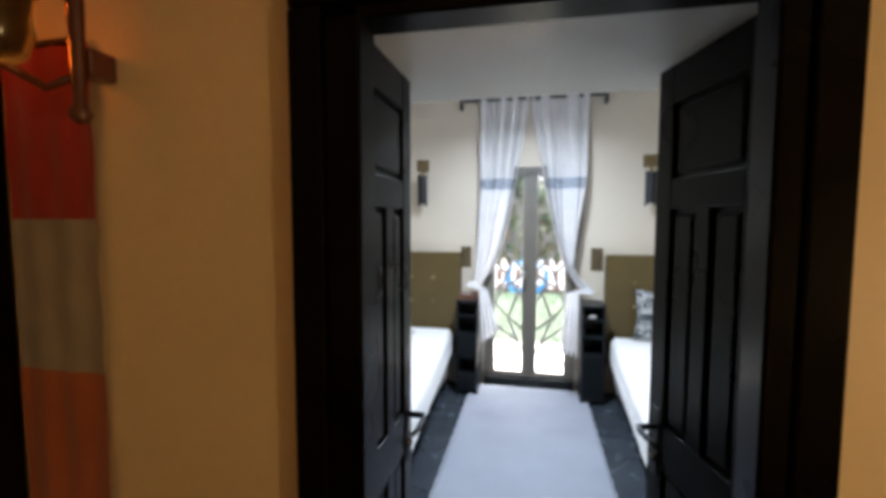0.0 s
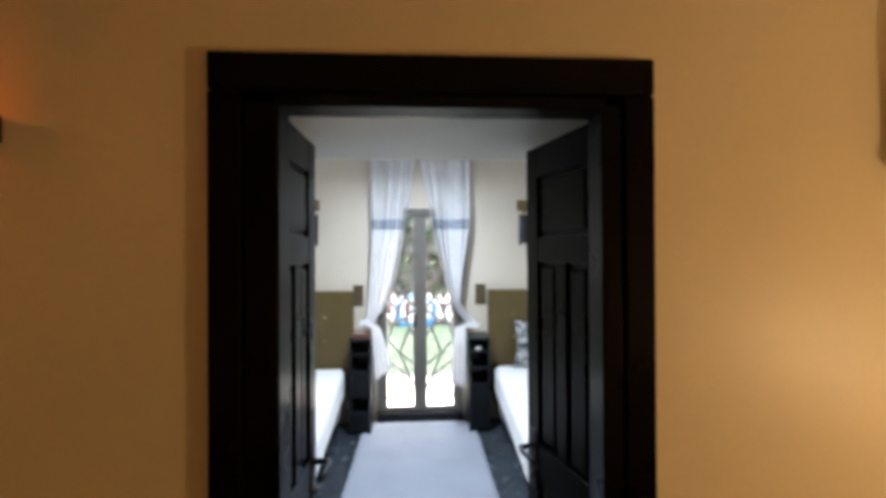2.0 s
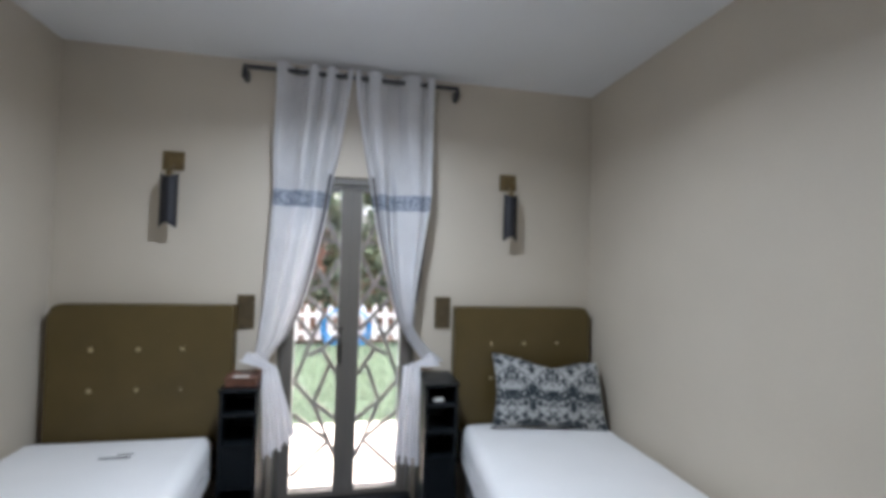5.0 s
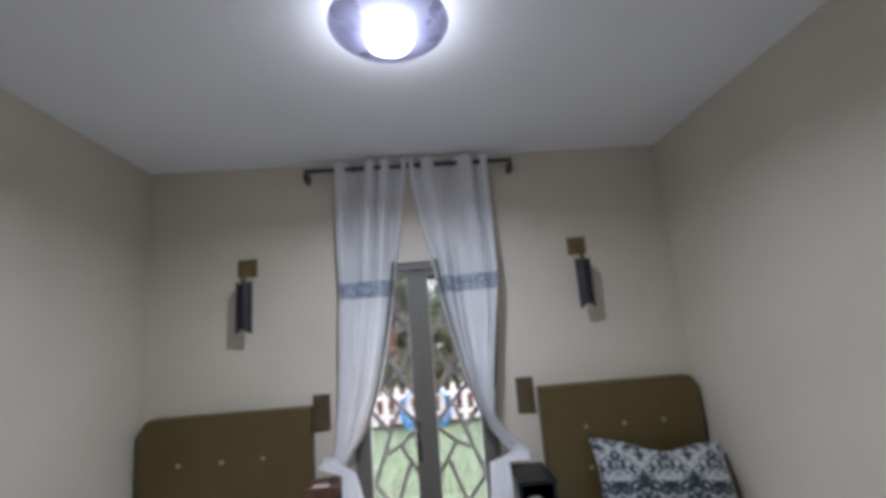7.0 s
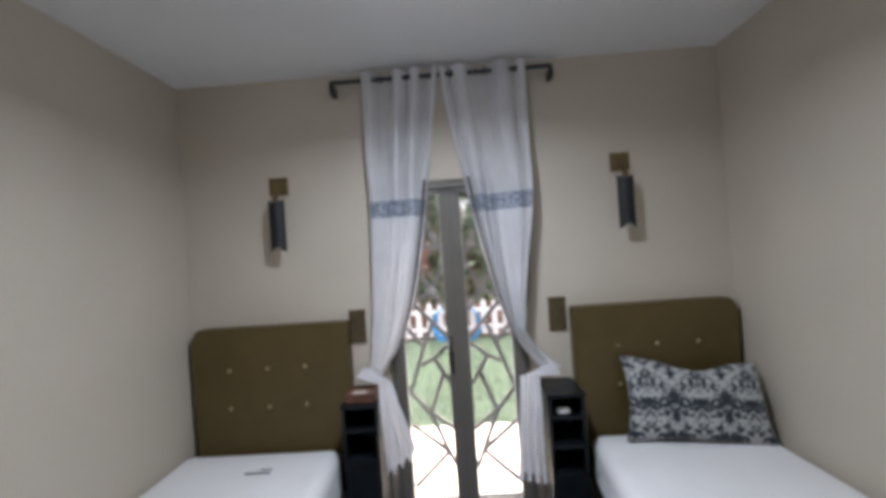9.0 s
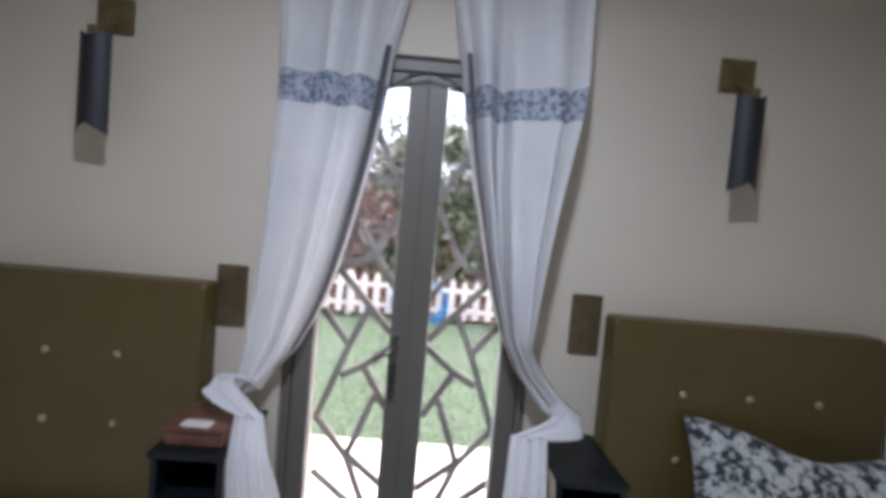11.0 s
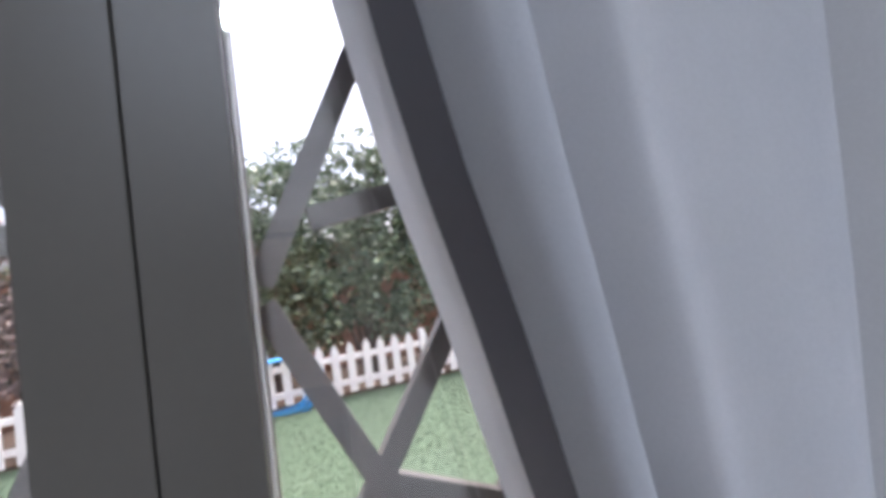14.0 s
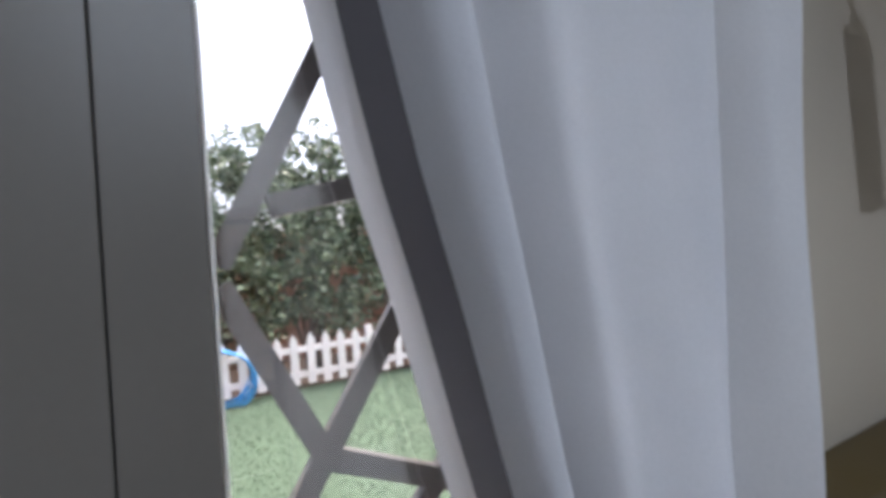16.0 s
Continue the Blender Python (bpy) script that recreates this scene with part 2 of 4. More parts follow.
def tube(bm, points, radius, sides=8, cap=True):
    """A round bar along points; radius: one number or one a point."""
    pts = [Vector(p) for p in points]
    rad = radius if isinstance(radius, (list, tuple)) else [radius] * len(pts)
    rings = []
    for i, p in enumerate(pts):
        d = (pts[min(i + 1, len(pts) - 1)] - pts[max(i - 1, 0)]).normalized()
        up = Vector((0, 0, 1)) if abs(d.z) < 0.9 else Vector((0, 1, 0))
        a = d.cross(up).normalized()
        b = d.cross(a)
        rings.append([bm.verts.new(p + (a * math.cos(k * math.tau / sides) + b * math.sin(k * math.tau / sides)) * rad[i]) for k in range(sides)])
    for r, s in zip(rings, rings[1:]):
        for k in range(sides):
            bm.faces.new((r[k], r[(k + 1) % sides], s[(k + 1) % sides], s[k]))
    if cap:
        bm.faces.new(rings[0][::-1])
        bm.faces.new(rings[-1])
    return bm


def lathe(bm, centre, profile, sides=32):
    """A turned shape about the vertical through centre; profile: (radius, height) from the top down or up."""
    c = Vector(centre)
    rings = []
    for r, z in profile:
        rings.append([bm.verts.new(c + Vector((r * math.cos(k * math.tau / sides), r * math.sin(k * math.tau / sides), z))) for k in range(sides)])
    for r, s in zip(rings, rings[1:]):
        for k in range(sides):
            bm.faces.new((r[k], r[(k + 1) % sides], s[(k + 1) % sides], s[k]))
    bm.faces.new(rings[0])
    bm.faces.new(rings[-1][::-1])
    return bm


def bar(bm, a, b, width, y0, y1):
    """A flat bar between two points (x, z) of an upright plane."""
    ax, az = a
    bx, bz = b
    ln = math.hypot(bx - ax, bz - az)
    nx, nz = -(bz - az) / ln * width / 2, (bx - ax) / ln * width / 2
    q = [(ax + nx, az + nz), (bx + nx, bz + nz), (bx - nx, bz - nz), (ax - nx, az - nz)]
    f = [bm.verts.new((x, y0, z)) for x, z in q]
    k = [bm.verts.new((x, y1, z)) for x, z in q]
    bm.faces.new(f)
    bm.faces.new(k[::-1])
    for i in range(4):
        bm.faces.new((f[i], k[i], k[(i + 1) % 4], f[(i + 1) % 4]))
    return bm


def mesh_of(name, bm, mat, smooth=False):
    bmesh.ops.recalc_face_normals(bm, faces=bm.faces)
    me = bpy.data.meshes.new(name)
    bm.to_mesh(me)
    bm.free()
    if mat:
        me.materials.append(mat)
    if smooth:
        me.polygons.foreach_set("use_smooth", [True] * len(me.polygons))
    return me


def part(name, bm, mat, parent=None, label="", smooth=False):
    ob = new(name, mesh_of(name, bm, mat, smooth))
    if parent:
        ob.parent = parent
        ob.matrix_parent_inverse = parent.matrix_world.inverted()
    return tagged(ob, label=label)


def thing(name, label, category, group="", at=(0, 0, 0)):
    ob = new(name)
    ob.location = at
    ob.matrix_world = pose(*at)
    return tagged(ob, label=label, category=category, group=group)


def setting(name, bm, mat, label, category):
    return tagged(part(name, bm, mat), label=label, category=category, kind="structure")


# ---------------------------------------------------------------- the shell
FAR, CEILZ = 5.0, 2.81
XL, XR = -1.655, 1.665
setting("wall_north", boxes((XL, -0.43, FAR, FAR + 0.22, 0, CEILZ), (0.43, XR, FAR, FAR + 0.22, 0, CEILZ), (-0.43, 0.43, FAR, FAR + 0.22, 2.12, CEILZ)), PAINT, "cream painted bedroom wall round the garden door", "wall")
setting("wall_west", boxes((XL - 0.15, XL, 1.72, FAR + 0.22, 0, CEILZ)), PAINT, "cream painted bedroom side wall", "wall")
setting("wall_east", boxes((XR, XR + 0.15, 1.72, FAR + 0.22, 0, CEILZ)), PAINT, "cream painted bedroom side wall", "wall")
setting("ceiling", boxes((XL - 0.15, XR + 0.15, 2.345, FAR + 0.22, CEILZ, CEILZ + 0.12)), CEIL, "white painted bedroom ceiling", "ceiling")
# the entry: a short low passage between two panelled blocks
SOF = 2.058
setting("wall_entry_west", boxes((XL, -0.462, 1.73, 2.30, 0, CEILZ)), TRIM, "grey-white panelled side of the entry passage", "wall")
setting("wall_entry_east", boxes((0.462, XR, 1.73, 2.30, 0, CEILZ)), TRIM, "grey-white panelled side of the entry passage", "wall")
setting("ceiling_entry", boxes((-0.462, 0.462, 1.73, 2.345, SOF, CEILZ + 0.1)), TRIM, "low white soffit over the entry passage", "ceiling")
setting("trim_entry_west", boxes((XL, -0.458, 2.304, 2.345, 0, CEILZ - 0.004), bevel=0.004), TRIM, "grey-white edge trim of the entry passage", "trim")
setting("trim_entry_east", boxes((0.458, XR, 2.304, 2.345, 0, CEILZ - 0.004), bevel=0.004), TRIM, "grey-white edge trim of the entry passage", "trim")
part("seam", boxes((-0.461, -0.4605, 2.3005, 2.3035, 0.02, SOF - 0.01)), INK, bpy.data.objects["trim_entry_west"])
part("seam", boxes((0.4605, 0.461, 2.3005, 2.3035, 0.02, SOF - 0.01)), INK, bpy.data.objects["trim_entry_east"])
for s in (-1, 1):
    part("hinge_pin", lathe(bmesh.new(), (0.459 * s, 2.301, 1.46), [(0.002, -0.008), (0.003, -0.006), (0.003, 0.006), (0.002, 0.008)], 10), INK, bpy.data.objects["trim_entry_east" if s > 0 else "trim_entry_west"])

# hall
HW = 1.585
setting("wall_hall_north", boxes((-2.2, -0.446, 1.602, 1.73, 0, 2.7), (0.506, 2.4, 1.602, 1.73, 0, 2.7), (-0.446, 0.506, 1.602, 1.73, 2.058, 2.7), (-2.2, -0.4555, HW, 1.6015, 0, 2.7), (0.5205, 2.4, HW, 1.6015, 0, 2.7), (-0.4555, 0.5205, HW, 1.6015, 2.1245, 2.7)), HALLPAINT, "ochre painted hall wall round the double door", "wall")
setting("wall_hall_west", boxes((-2.35, -2.2, -1.6, 1.73, 0, 2.7)), HALLPAINT, "ochre painted hall side wall", "wall")
setting("wall_hall_east", boxes((2.4, 2.55, -1.6, 1.73, 0, 2.7)), HALLPAINT, "ochre painted hall side wall", "wall")
setting("wall_hall_south", boxes((-2.35, 2.55, -1.75, -1.6, 0, 2.7)), HALLPAINT, "ochre painted hall back wall", "wall")
setting("ceiling_hall", boxes((-2.35, 2.55, -1.75, 1.73, 2.7, 2.8)), CEIL, "white painted hall ceiling", "ceiling")

# ---------------------------------------------------------------- entry double door
DX0, DX1 = -0.308, 0.402
door = thing("door_frame", "dark-stained wooden frame of the double door", "door frame", at=(0.04, 1.6, 0))
for n, r in (("casing", (-0.455, -0.385, 1.555, 1.60, 0, 2.04)), ("casing", (0.450, 0.520, 1.555, 1.60, 0, 2.04)), ("casing", (-0.455, 0.520, 1.555, 1.60, 2.042, 2.124)),
             ("jamb", (-0.383, DX0, 1.562, 1.650, 0, 2.04)), ("jamb", (DX1, 0.448, 1.562, 1.650, 0, 2.04)), ("head", (-0.383, 0.448, 1.562, 1.650, 2.012, 2.0395)),
             ("hinge_jamb", (-0.445, -0.390, 1.652, 1.728, 0, 2.056))):
    part(n, boxes(r, bevel=0.006), DARKWOOD, door)
door["kind"] = "structure"


def leaf(name, width, label):
    """A panelled leaf along +x from its hinge, 40 mm thick, its face towards -y."""
    ob = thing(name, label, "door")
    H, T = 2.040, 0.040
    st = 0.075
    for x0, x1 in ((0, st), (width - st, width)):
        part("stile", boxes((x0, x1, -T / 2, T / 2, 0.006, H), bevel=0.003), DARKWOOD, ob)
    for z0, z1 in ((0.006, 0.20), (0.93, 1.06), (1.66, 1.74), (H - 0.10, H)):
        part("rail", boxes((st, width - st, -T / 2 + 0.001, T / 2 - 0.001, z0, z1), bevel=0.003), DARKWOOD, ob)
    mid = width / 2
    for z0, z1 in ((0.20, 0.93), (1.06, 1.66)):
        part("muntin", boxes((mid - 0.028, mid + 0.028, -T / 2 + 0.001, T / 2 - 0.001, z0, z1), bevel=0.003), DARKWOOD, ob)
    for z0, z1, cols in ((0.20, 0.93, 2), (1.06, 1.66, 2), (1.74, H - 0.10, 1)):
        spans = ((st, mid - 0.028), (mid + 0.028, width - st)) if cols == 2 else ((st, width - st),)
        for x0, x1 in spans:
            bm = boxes((x0 + 0.012, x1 - 0.012, -0.015, 0.015, z0 + 0.012, z1 - 0.012), bevel=0.011)
            box(bm, x0, x1, -0.005, 0.005, z0, z1)
            part("panel", bm, DARKWOOD, ob)
    lock = part("lock_plate", boxes((width - 0.062, width - 0.026, -T / 2 - 0.004, -T / 2, 0.90, 1.10), bevel=0.002), BLACKMETAL, ob, "dark metal lock plate")
    for s in (-1, 1):
        bm = bmesh.new()
        y = s * T / 2
        tube(bm, [(width - 0.044, y, 1.04), (width - 0.044, y + s * 0.05, 1.04), (width - 0.07, y + s * 0.058, 1.042), (width - 0.13, y + s * 0.055, 1.036), (width - 0.15, y + s * 0.045, 1.030)], [0.010, 0.009, 0.009, 0.008, 0.006], 10)
        part("handle", bm, BLACKMETAL, ob, "black curved lever handle", True)
        part("keyhole_cover", lathe(bmesh.new(), (width - 0.044, s * (T / 2 + 0.002), 0.955), [(0.012, -0.012), (0.014, 0.0), (0.012, 0.012)], 12), CHROME, ob)
    return ob


left_leaf = leaf("door_leaf", 0.385, "dark panelled door leaf standing open against the passage")
left_leaf.matrix_world = pose(-0.366, 1.660, 0, 0, 0, 89.5)
right_leaf = leaf("door_leaf", 0.425, "dark panelled door leaf standing half open with lever handle")
right_leaf.matrix_world = Matrix.Translation((0.484, 1.70, 0)) @ pose(0, 0, 0, 0, 0, 103.5) @ Matrix.Diagonal((1, -1, 1, 1))

# ---------------------------------------------------------------- french door to the garden
french = thing("garden_door", "taupe french door with arched glass heads and outside grille", "door", at=(0, 5.05, 0))
french["kind"] = "structure"
part("threshold", boxes((-0.43, 0.43, 4.965, 5.2, 0.0, 0.085), bevel=0.006), BLACKWOOD, french, "dark door threshold")
for s in (-1, 1):
    x0, x1 = sorted((s * 0.425, s * 0.40))
    part("frame", boxes((x0, x1, 5.02, 5.17, 0.086, 2.10), bevel=0.003), ALU, french)
part("frame", boxes((-0.398, 0.398, 5.02, 5.17, 2.075, 2.115), bevel=0.003), ALU, french)
GRID = [((0.068, 1.655), (0.25, 2.02)), ((0.120, 1.715), (0.345, 1.765)), ((0.068, 1.635), (0.163, 1.437)), ((0.068, 1.297), (0.345, 1.72)), ((0.163, 1.437), (0.345, 1.355)),
        ((0.068, 1.130), (0.345, 1.43)), ((0.171, 1.236), (0.237, 1.085)), ((0.237, 1.085), (0.345, 0.79)), ((0.237, 1.085), (0.345, 1.22)), ((0.068, 1.098), (0.177, 1.008)), ((0.177, 1.008), (0.262, 0.965)),
        ((0.177, 1.008), (0.068, 0.83)), ((0.125, 0.90), (0.218, 0.65)), ((0.345, 0.80), (0.218, 0.65)), ((0.218, 0.65), (0.115, 0.40)), ((0.115, 0.40), (0.068, 0.29)), ((0.215, 0.655), (0.068, 0.54)),
        ((0.345, 0.585), (0.115, 0.40)), ((0.115, 0.40), (0.345, 0.185))]
for s in (-1, 1):
    lf = part("leaf_stile", boxes(tuple(sorted((s * 0.0008, s * 0.066))) + (5.03, 5.085, 0.09, 2.07), bevel=0.001), ALU, french)
    part("leaf_stile", boxes(tuple(sorted((s * 0.336, s * 0.398))) + (5.03, 5.085, 0.09, 2.07), bevel=0.003), ALU, french)
    part("leaf_rail", boxes(tuple(sorted((s * 0.070, s * 0.336))) + (5.032, 5.083, 0.09, 0.125), bevel=0.003), ALU, french)
    bm = bmesh.new()
    n = 10
    low = [(0.07 + 0.266 * i / n, 2.035 - 0.16 * (i / n) ** 2) for i in range(n + 1)]
    ring = [(x * s, z) for x, z in low] + [(0.336 * s, 2.07), (0.07 * s, 2.07)]
    f = [bm.verts.new((x, 5.034, z)) for x, z in ring]
    k = [bm.verts.new((x, 5.081, z)) for x, z in ring]
    bm.faces.new(f)
    bm.faces.new(k[::-1])
    for i in range(len(ring)):
        j = (i + 1) % len(ring)
        bm.faces.new((f[i], k[i], k[j], f[j]))
    part("arched_head", bm, ALU, french)
    pane = part("pane", boxes(tuple(sorted((s * 0.066, s * 0.340))) + (5.056, 5.060, 0.12, 2.04)), PANE, french, "clear glass pane")
    pane.visible_shadow = False
    bead = bmesh.new()
    for x in (0.0655, 0.3345):
        box(bead, *sorted((s * (x - 0.004), s * (x + 0.004))), 5.0615, 5.080, 0.126, 2.03)
    part("glazing_bead", bead, TRIM, french, "pale glazing bead")
    gx = 0.010 if s < 0 else 0.002
    for q, (a, b) in enumerate(GRID):
        part("grille_bar", bar(bmesh.new(), (a[0] * s + gx, a[1] - 0.010), (b[0] * s + gx, b[1] - 0.010), 0.025, 5.142 + 0.0006 * q, 5.157 + 0.0006 * q), GRILLE, french)
    part("grille_frame", boxes(tuple(sorted((s * 0.345, s * 0.365))) + (5.138, 5.160, 0.10, 2.03), tuple(sorted((s * 0.050, s * 0.068))) + (5.138, 5.160, 0.10, 2.03)), GRILLE, french)
part("meeting_seal", boxes((-0.0007, 0.0007, 5.036, 5.07, 0.09, 2.07)), RUBBER, french)
bm = bmesh.new()
box(bm, -0.062, -0.034, 5.024, 5.03, 0.92, 1.16, bevel=0.002)
part("lock_plate", bm, CHROME, french, "steel lock plate")
bm = bmesh.new()
tube(bm, [(-0.048, 5.024, 1.11), (-0.048, 4.985, 1.11), (-0.058, 4.972, 1.108), (-0.085, 4.970, 1.096), (-0.105, 4.978, 1.078), (-0.110, 4.985, 1.062)], [0.011, 0.010, 0.010, 0.009, 0.008, 0.006], 10)
part("handle", bm, CHROME, french, "steel lever handle", True)
part("key", boxes((-0.052, -0.044, 4.99, 5.024, 0.985, 1.0), (-0.058, -0.038, 4.985, 4.99, 0.955, 1.0)), CHROME, french)
part("drip_cord", tube(bmesh.new(), [(-0.14, 5.0, 2.00), (-0.07, 4.995, 2.045), (0, 4.99, 2.065), (0.07, 4.995, 2.045), (0.14, 5.0, 2.00)], 0.004, 6), ROD, french, "thin dark cord along the door head")

# ---------------------------------------------------------------- curtains and rod
rod = thing("curtain_rod", "dark grey square curtain rod on end brackets", "curtain rod", at=(0, 4.92, 2.73))
part("rod", boxes((-0.665, 0.662, 4.905, 4.925, 2.722, 2.745), bevel=0.003), ROD, rod)
for x in (-0.655, 0.652):
    part("bracket", boxes((x - 0.012, x + 0.012, 4.900, 4.998, 2.668, 2.7215), bevel=0.004), ROD, rod)


def track(rows, z):
    """Smooth value at height z of rows (z, value), from high to low."""
    zs, vs = [-r[0] for r in rows], [r[1] for r in rows]
    return float(np.interp(-z, zs, vs))


INNER = {1: [(2.78, -0.006), (2.6, 0.010), (2.3, 0.058), (2.1, 0.100), (1.9, 0.140), (1.8, 0.160), (1.7, 0.180), (1.6, 0.205), (1.5, 0.227), (1.4, 0.252), (1.3, 0.282), (1.2, 0.318), (1.1, 0.365), (1.03, 0.420), (0.97, 0.470)],
         -1: [(2.78, 0.014), (2.6, 0.035), (2.3, 0.080), (2.1, 0.122), (1.9, 0.150), (1.8, 0.166), (1.7, 0.186), (1.6, 0.207), (1.5, 0.230), (1.4, 0.256), (1.3, 0.286), (1.2, 0.322), (1.1, 0.368), (1.03, 0.425), (0.97, 0.460)]}
OUTER = {1: [(2.78, 0.500), (2.3, 0.494), (2.0, 0.482), (1.9, 0.470), (1.8, 0.455), (1.7, 0.442), (1.6, 0.428), (1.5, 0.415), (1.4, 0.404), (1.3, 0.394), (1.2, 0.388), (1.12, 0.435), (1.03, 0.520), (0.97, 0.600)],
         -1: [(2.78, 0.470), (2.3, 0.474), (2.0, 0.468), (1.9, 0.470), (1.7, 0.482), (1.5, 0.486), (1.3, 0.498), (1.2, 0.512), (1.12, 0.515), (1.03, 0.530), (0.97, 0.590)]}
# the folds from the inner to the outer edge: share of the width and depth at the rod, the same lower down
FRONT, BACK, ROD_Y = 4.872, 4.965, 4.915
FOLDS = {1: [(0, 4.90, 0, 5.02), (0.04, FRONT, 0.04, 5.0), (0.07, ROD_Y, 0.06, 4.955), (0.11, BACK, 0.075, 4.925), (0.15, ROD_Y, 0.12, 4.880), (0.19, FRONT, 0.19, 4.866), (0.28, FRONT, 0.235, 4.900),
             (0.33, ROD_Y, 0.285, 4.948), (0.38, BACK, 0.345, 4.935), (0.46, 4.968, 0.42, 4.872), (0.55, BACK, 0.52, 4.872), (0.60, ROD_Y, 0.62, 4.862), (0.65, FRONT, 0.70, 4.852), (0.77, FRONT, 0.80, 4.838),
             (0.83, ROD_Y, 0.86, 4.835), (0.86, BACK, 0.895, 4.868), (0.90, ROD_Y, 0.925, 4.834), (0.94, FRONT, 0.95, 4.817), (1, 4.888, 1, 4.80)],
         -1: [(0, 4.90, 0, 5.02), (0.05, FRONT, 0.04, 5.0), (0.08, ROD_Y, 0.07, 4.955), (0.13, BACK, 0.10, 4.93), (0.19, BACK, 0.15, 4.91), (0.23, ROD_Y, 0.19, 4.895), (0.27, FRONT, 0.24, 4.885), (0.33, FRONT, 0.30, 4.895),
              (0.37, ROD_Y, 0.35, 4.915), (0.41, BACK, 0.40, 4.922), (0.45, ROD_Y, 0.44, 4.905), (0.49, FRONT, 0.49, 4.885), (0.56, FRONT, 0.56, 4.880), (0.60, ROD_Y, 0.60, 4.890), (0.66, BACK, 0.66, 4.908), (0.78, BACK, 0.80, 4.905),
              (0.85, ROD_Y, 0.87, 4.895), (0.90, FRONT, 0.92, 4.888), (1, 4.888, 1, 4.905)]}


def smooth(a, b, v):
    v = min(1.0, max(0.0, (v - a) / (b - a)))
    return v * v * (3 - 2 * v)


def fold_line(side, column, count=241):
    """One column of FOLDS as a rounded curve along the cloth."""
    rows = FOLDS[side]
    v = np.interp(np.linspace(0, len(rows) - 1, count), range(len(rows)), [r[column] for r in rows])
    for _ in range(12):
        v[1:-1] = (v[:-2] + 2 * v[1:-1] + v[2:]) / 4
    return v


def curtain_patch(side, z0, z1, seed, u0=0.0, u1=1.0, ahead=0.0, taper=0.0):
    """Cloth between two heights: deep folds at the rod; lower down they crowd towards the inner edge, which leans back to the door."""
    bm = bmesh.new()
    nu, nv = max(4, int(170 * (u1 - u0))), max(3, int((z0 - z1) / 0.016))
    xt, yt, xl, yl = (fold_line(side, c) for c in range(4))
    at = np.linspace(0, 1, len(xt))
    grid = []
    for j in range(nv + 1):
        z = z0 + (z1 - z0) * j / nv
        a, b = track(INNER[side], z), track(OUTER[side], z)
        low = smooth(2.62, 1.75, z)
        tie = smooth(1.30, 1.02, z)
        row = []
        for i in range(nu + 1):
            u = u0 + (u1 - u0) * i / nu
            if taper:
                edge = 0.0 if u0 < 0.5 else 1.0
                u = edge + (u - edge) * (0.12 + 0.88 * smooth(z0, z0 - taper, z))
            k = float(np.interp(u, at, xt)) * (1 - low) + float(np.interp(u, at, xl)) * low
            y = float(np.interp(u, at, yt)) * (1 - low) + float(np.interp(u, at, yl)) * low
            flat = 4.885 + 0.35 * (y - 4.885)
            y += (flat - y) * tie
            y += 0.006 * noise.noise(Vector((u * 6, z * 2.2, seed))) + 0.010 * low * noise.noise(Vector((u * 2.4 + z * 1.4, z * 1.7 - u, seed + 4)))
            y += 0.0025 * low * math.sin(40 * u + 9 * z + 3 * math.sin(3 * z + seed)) * u * (1 - tie)
            x = a + (b - a) * k + 0.002 * math.sin(z * 8 + seed + 3 * u)
            lim = 5.024 if x < 0.41 else 4.985
            row.append(bm.verts.new((side * x, min(y, lim) - ahead, z)))
        grid.append(row)
    for r, s in zip(grid, grid[1:]):
        for i in range(nu):
            bm.faces.new((r[i], r[i + 1], s[i + 1], s[i]))
    return bm


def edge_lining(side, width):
    """The dark lining strip that stands in for shade behind the outer edge; width: rows of (height, how far it stands
    out).
    """
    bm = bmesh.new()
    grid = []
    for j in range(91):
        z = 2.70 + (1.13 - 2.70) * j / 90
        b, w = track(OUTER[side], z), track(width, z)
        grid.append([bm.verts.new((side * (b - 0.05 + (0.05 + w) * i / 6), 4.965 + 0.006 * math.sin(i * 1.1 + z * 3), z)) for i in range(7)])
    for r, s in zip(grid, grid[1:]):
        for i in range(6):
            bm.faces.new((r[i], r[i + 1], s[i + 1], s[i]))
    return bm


EDGE = {1: [(2.7, 0.006), (2.3, 0.014), (1.9, 0.022), (1.5, 0.040), (1.35, 0.036), (1.13, -0.02)], -1: [(2.7, 0.004), (1.9, 0.010), (1.3, 0.006), (1.13, -0.02)]}


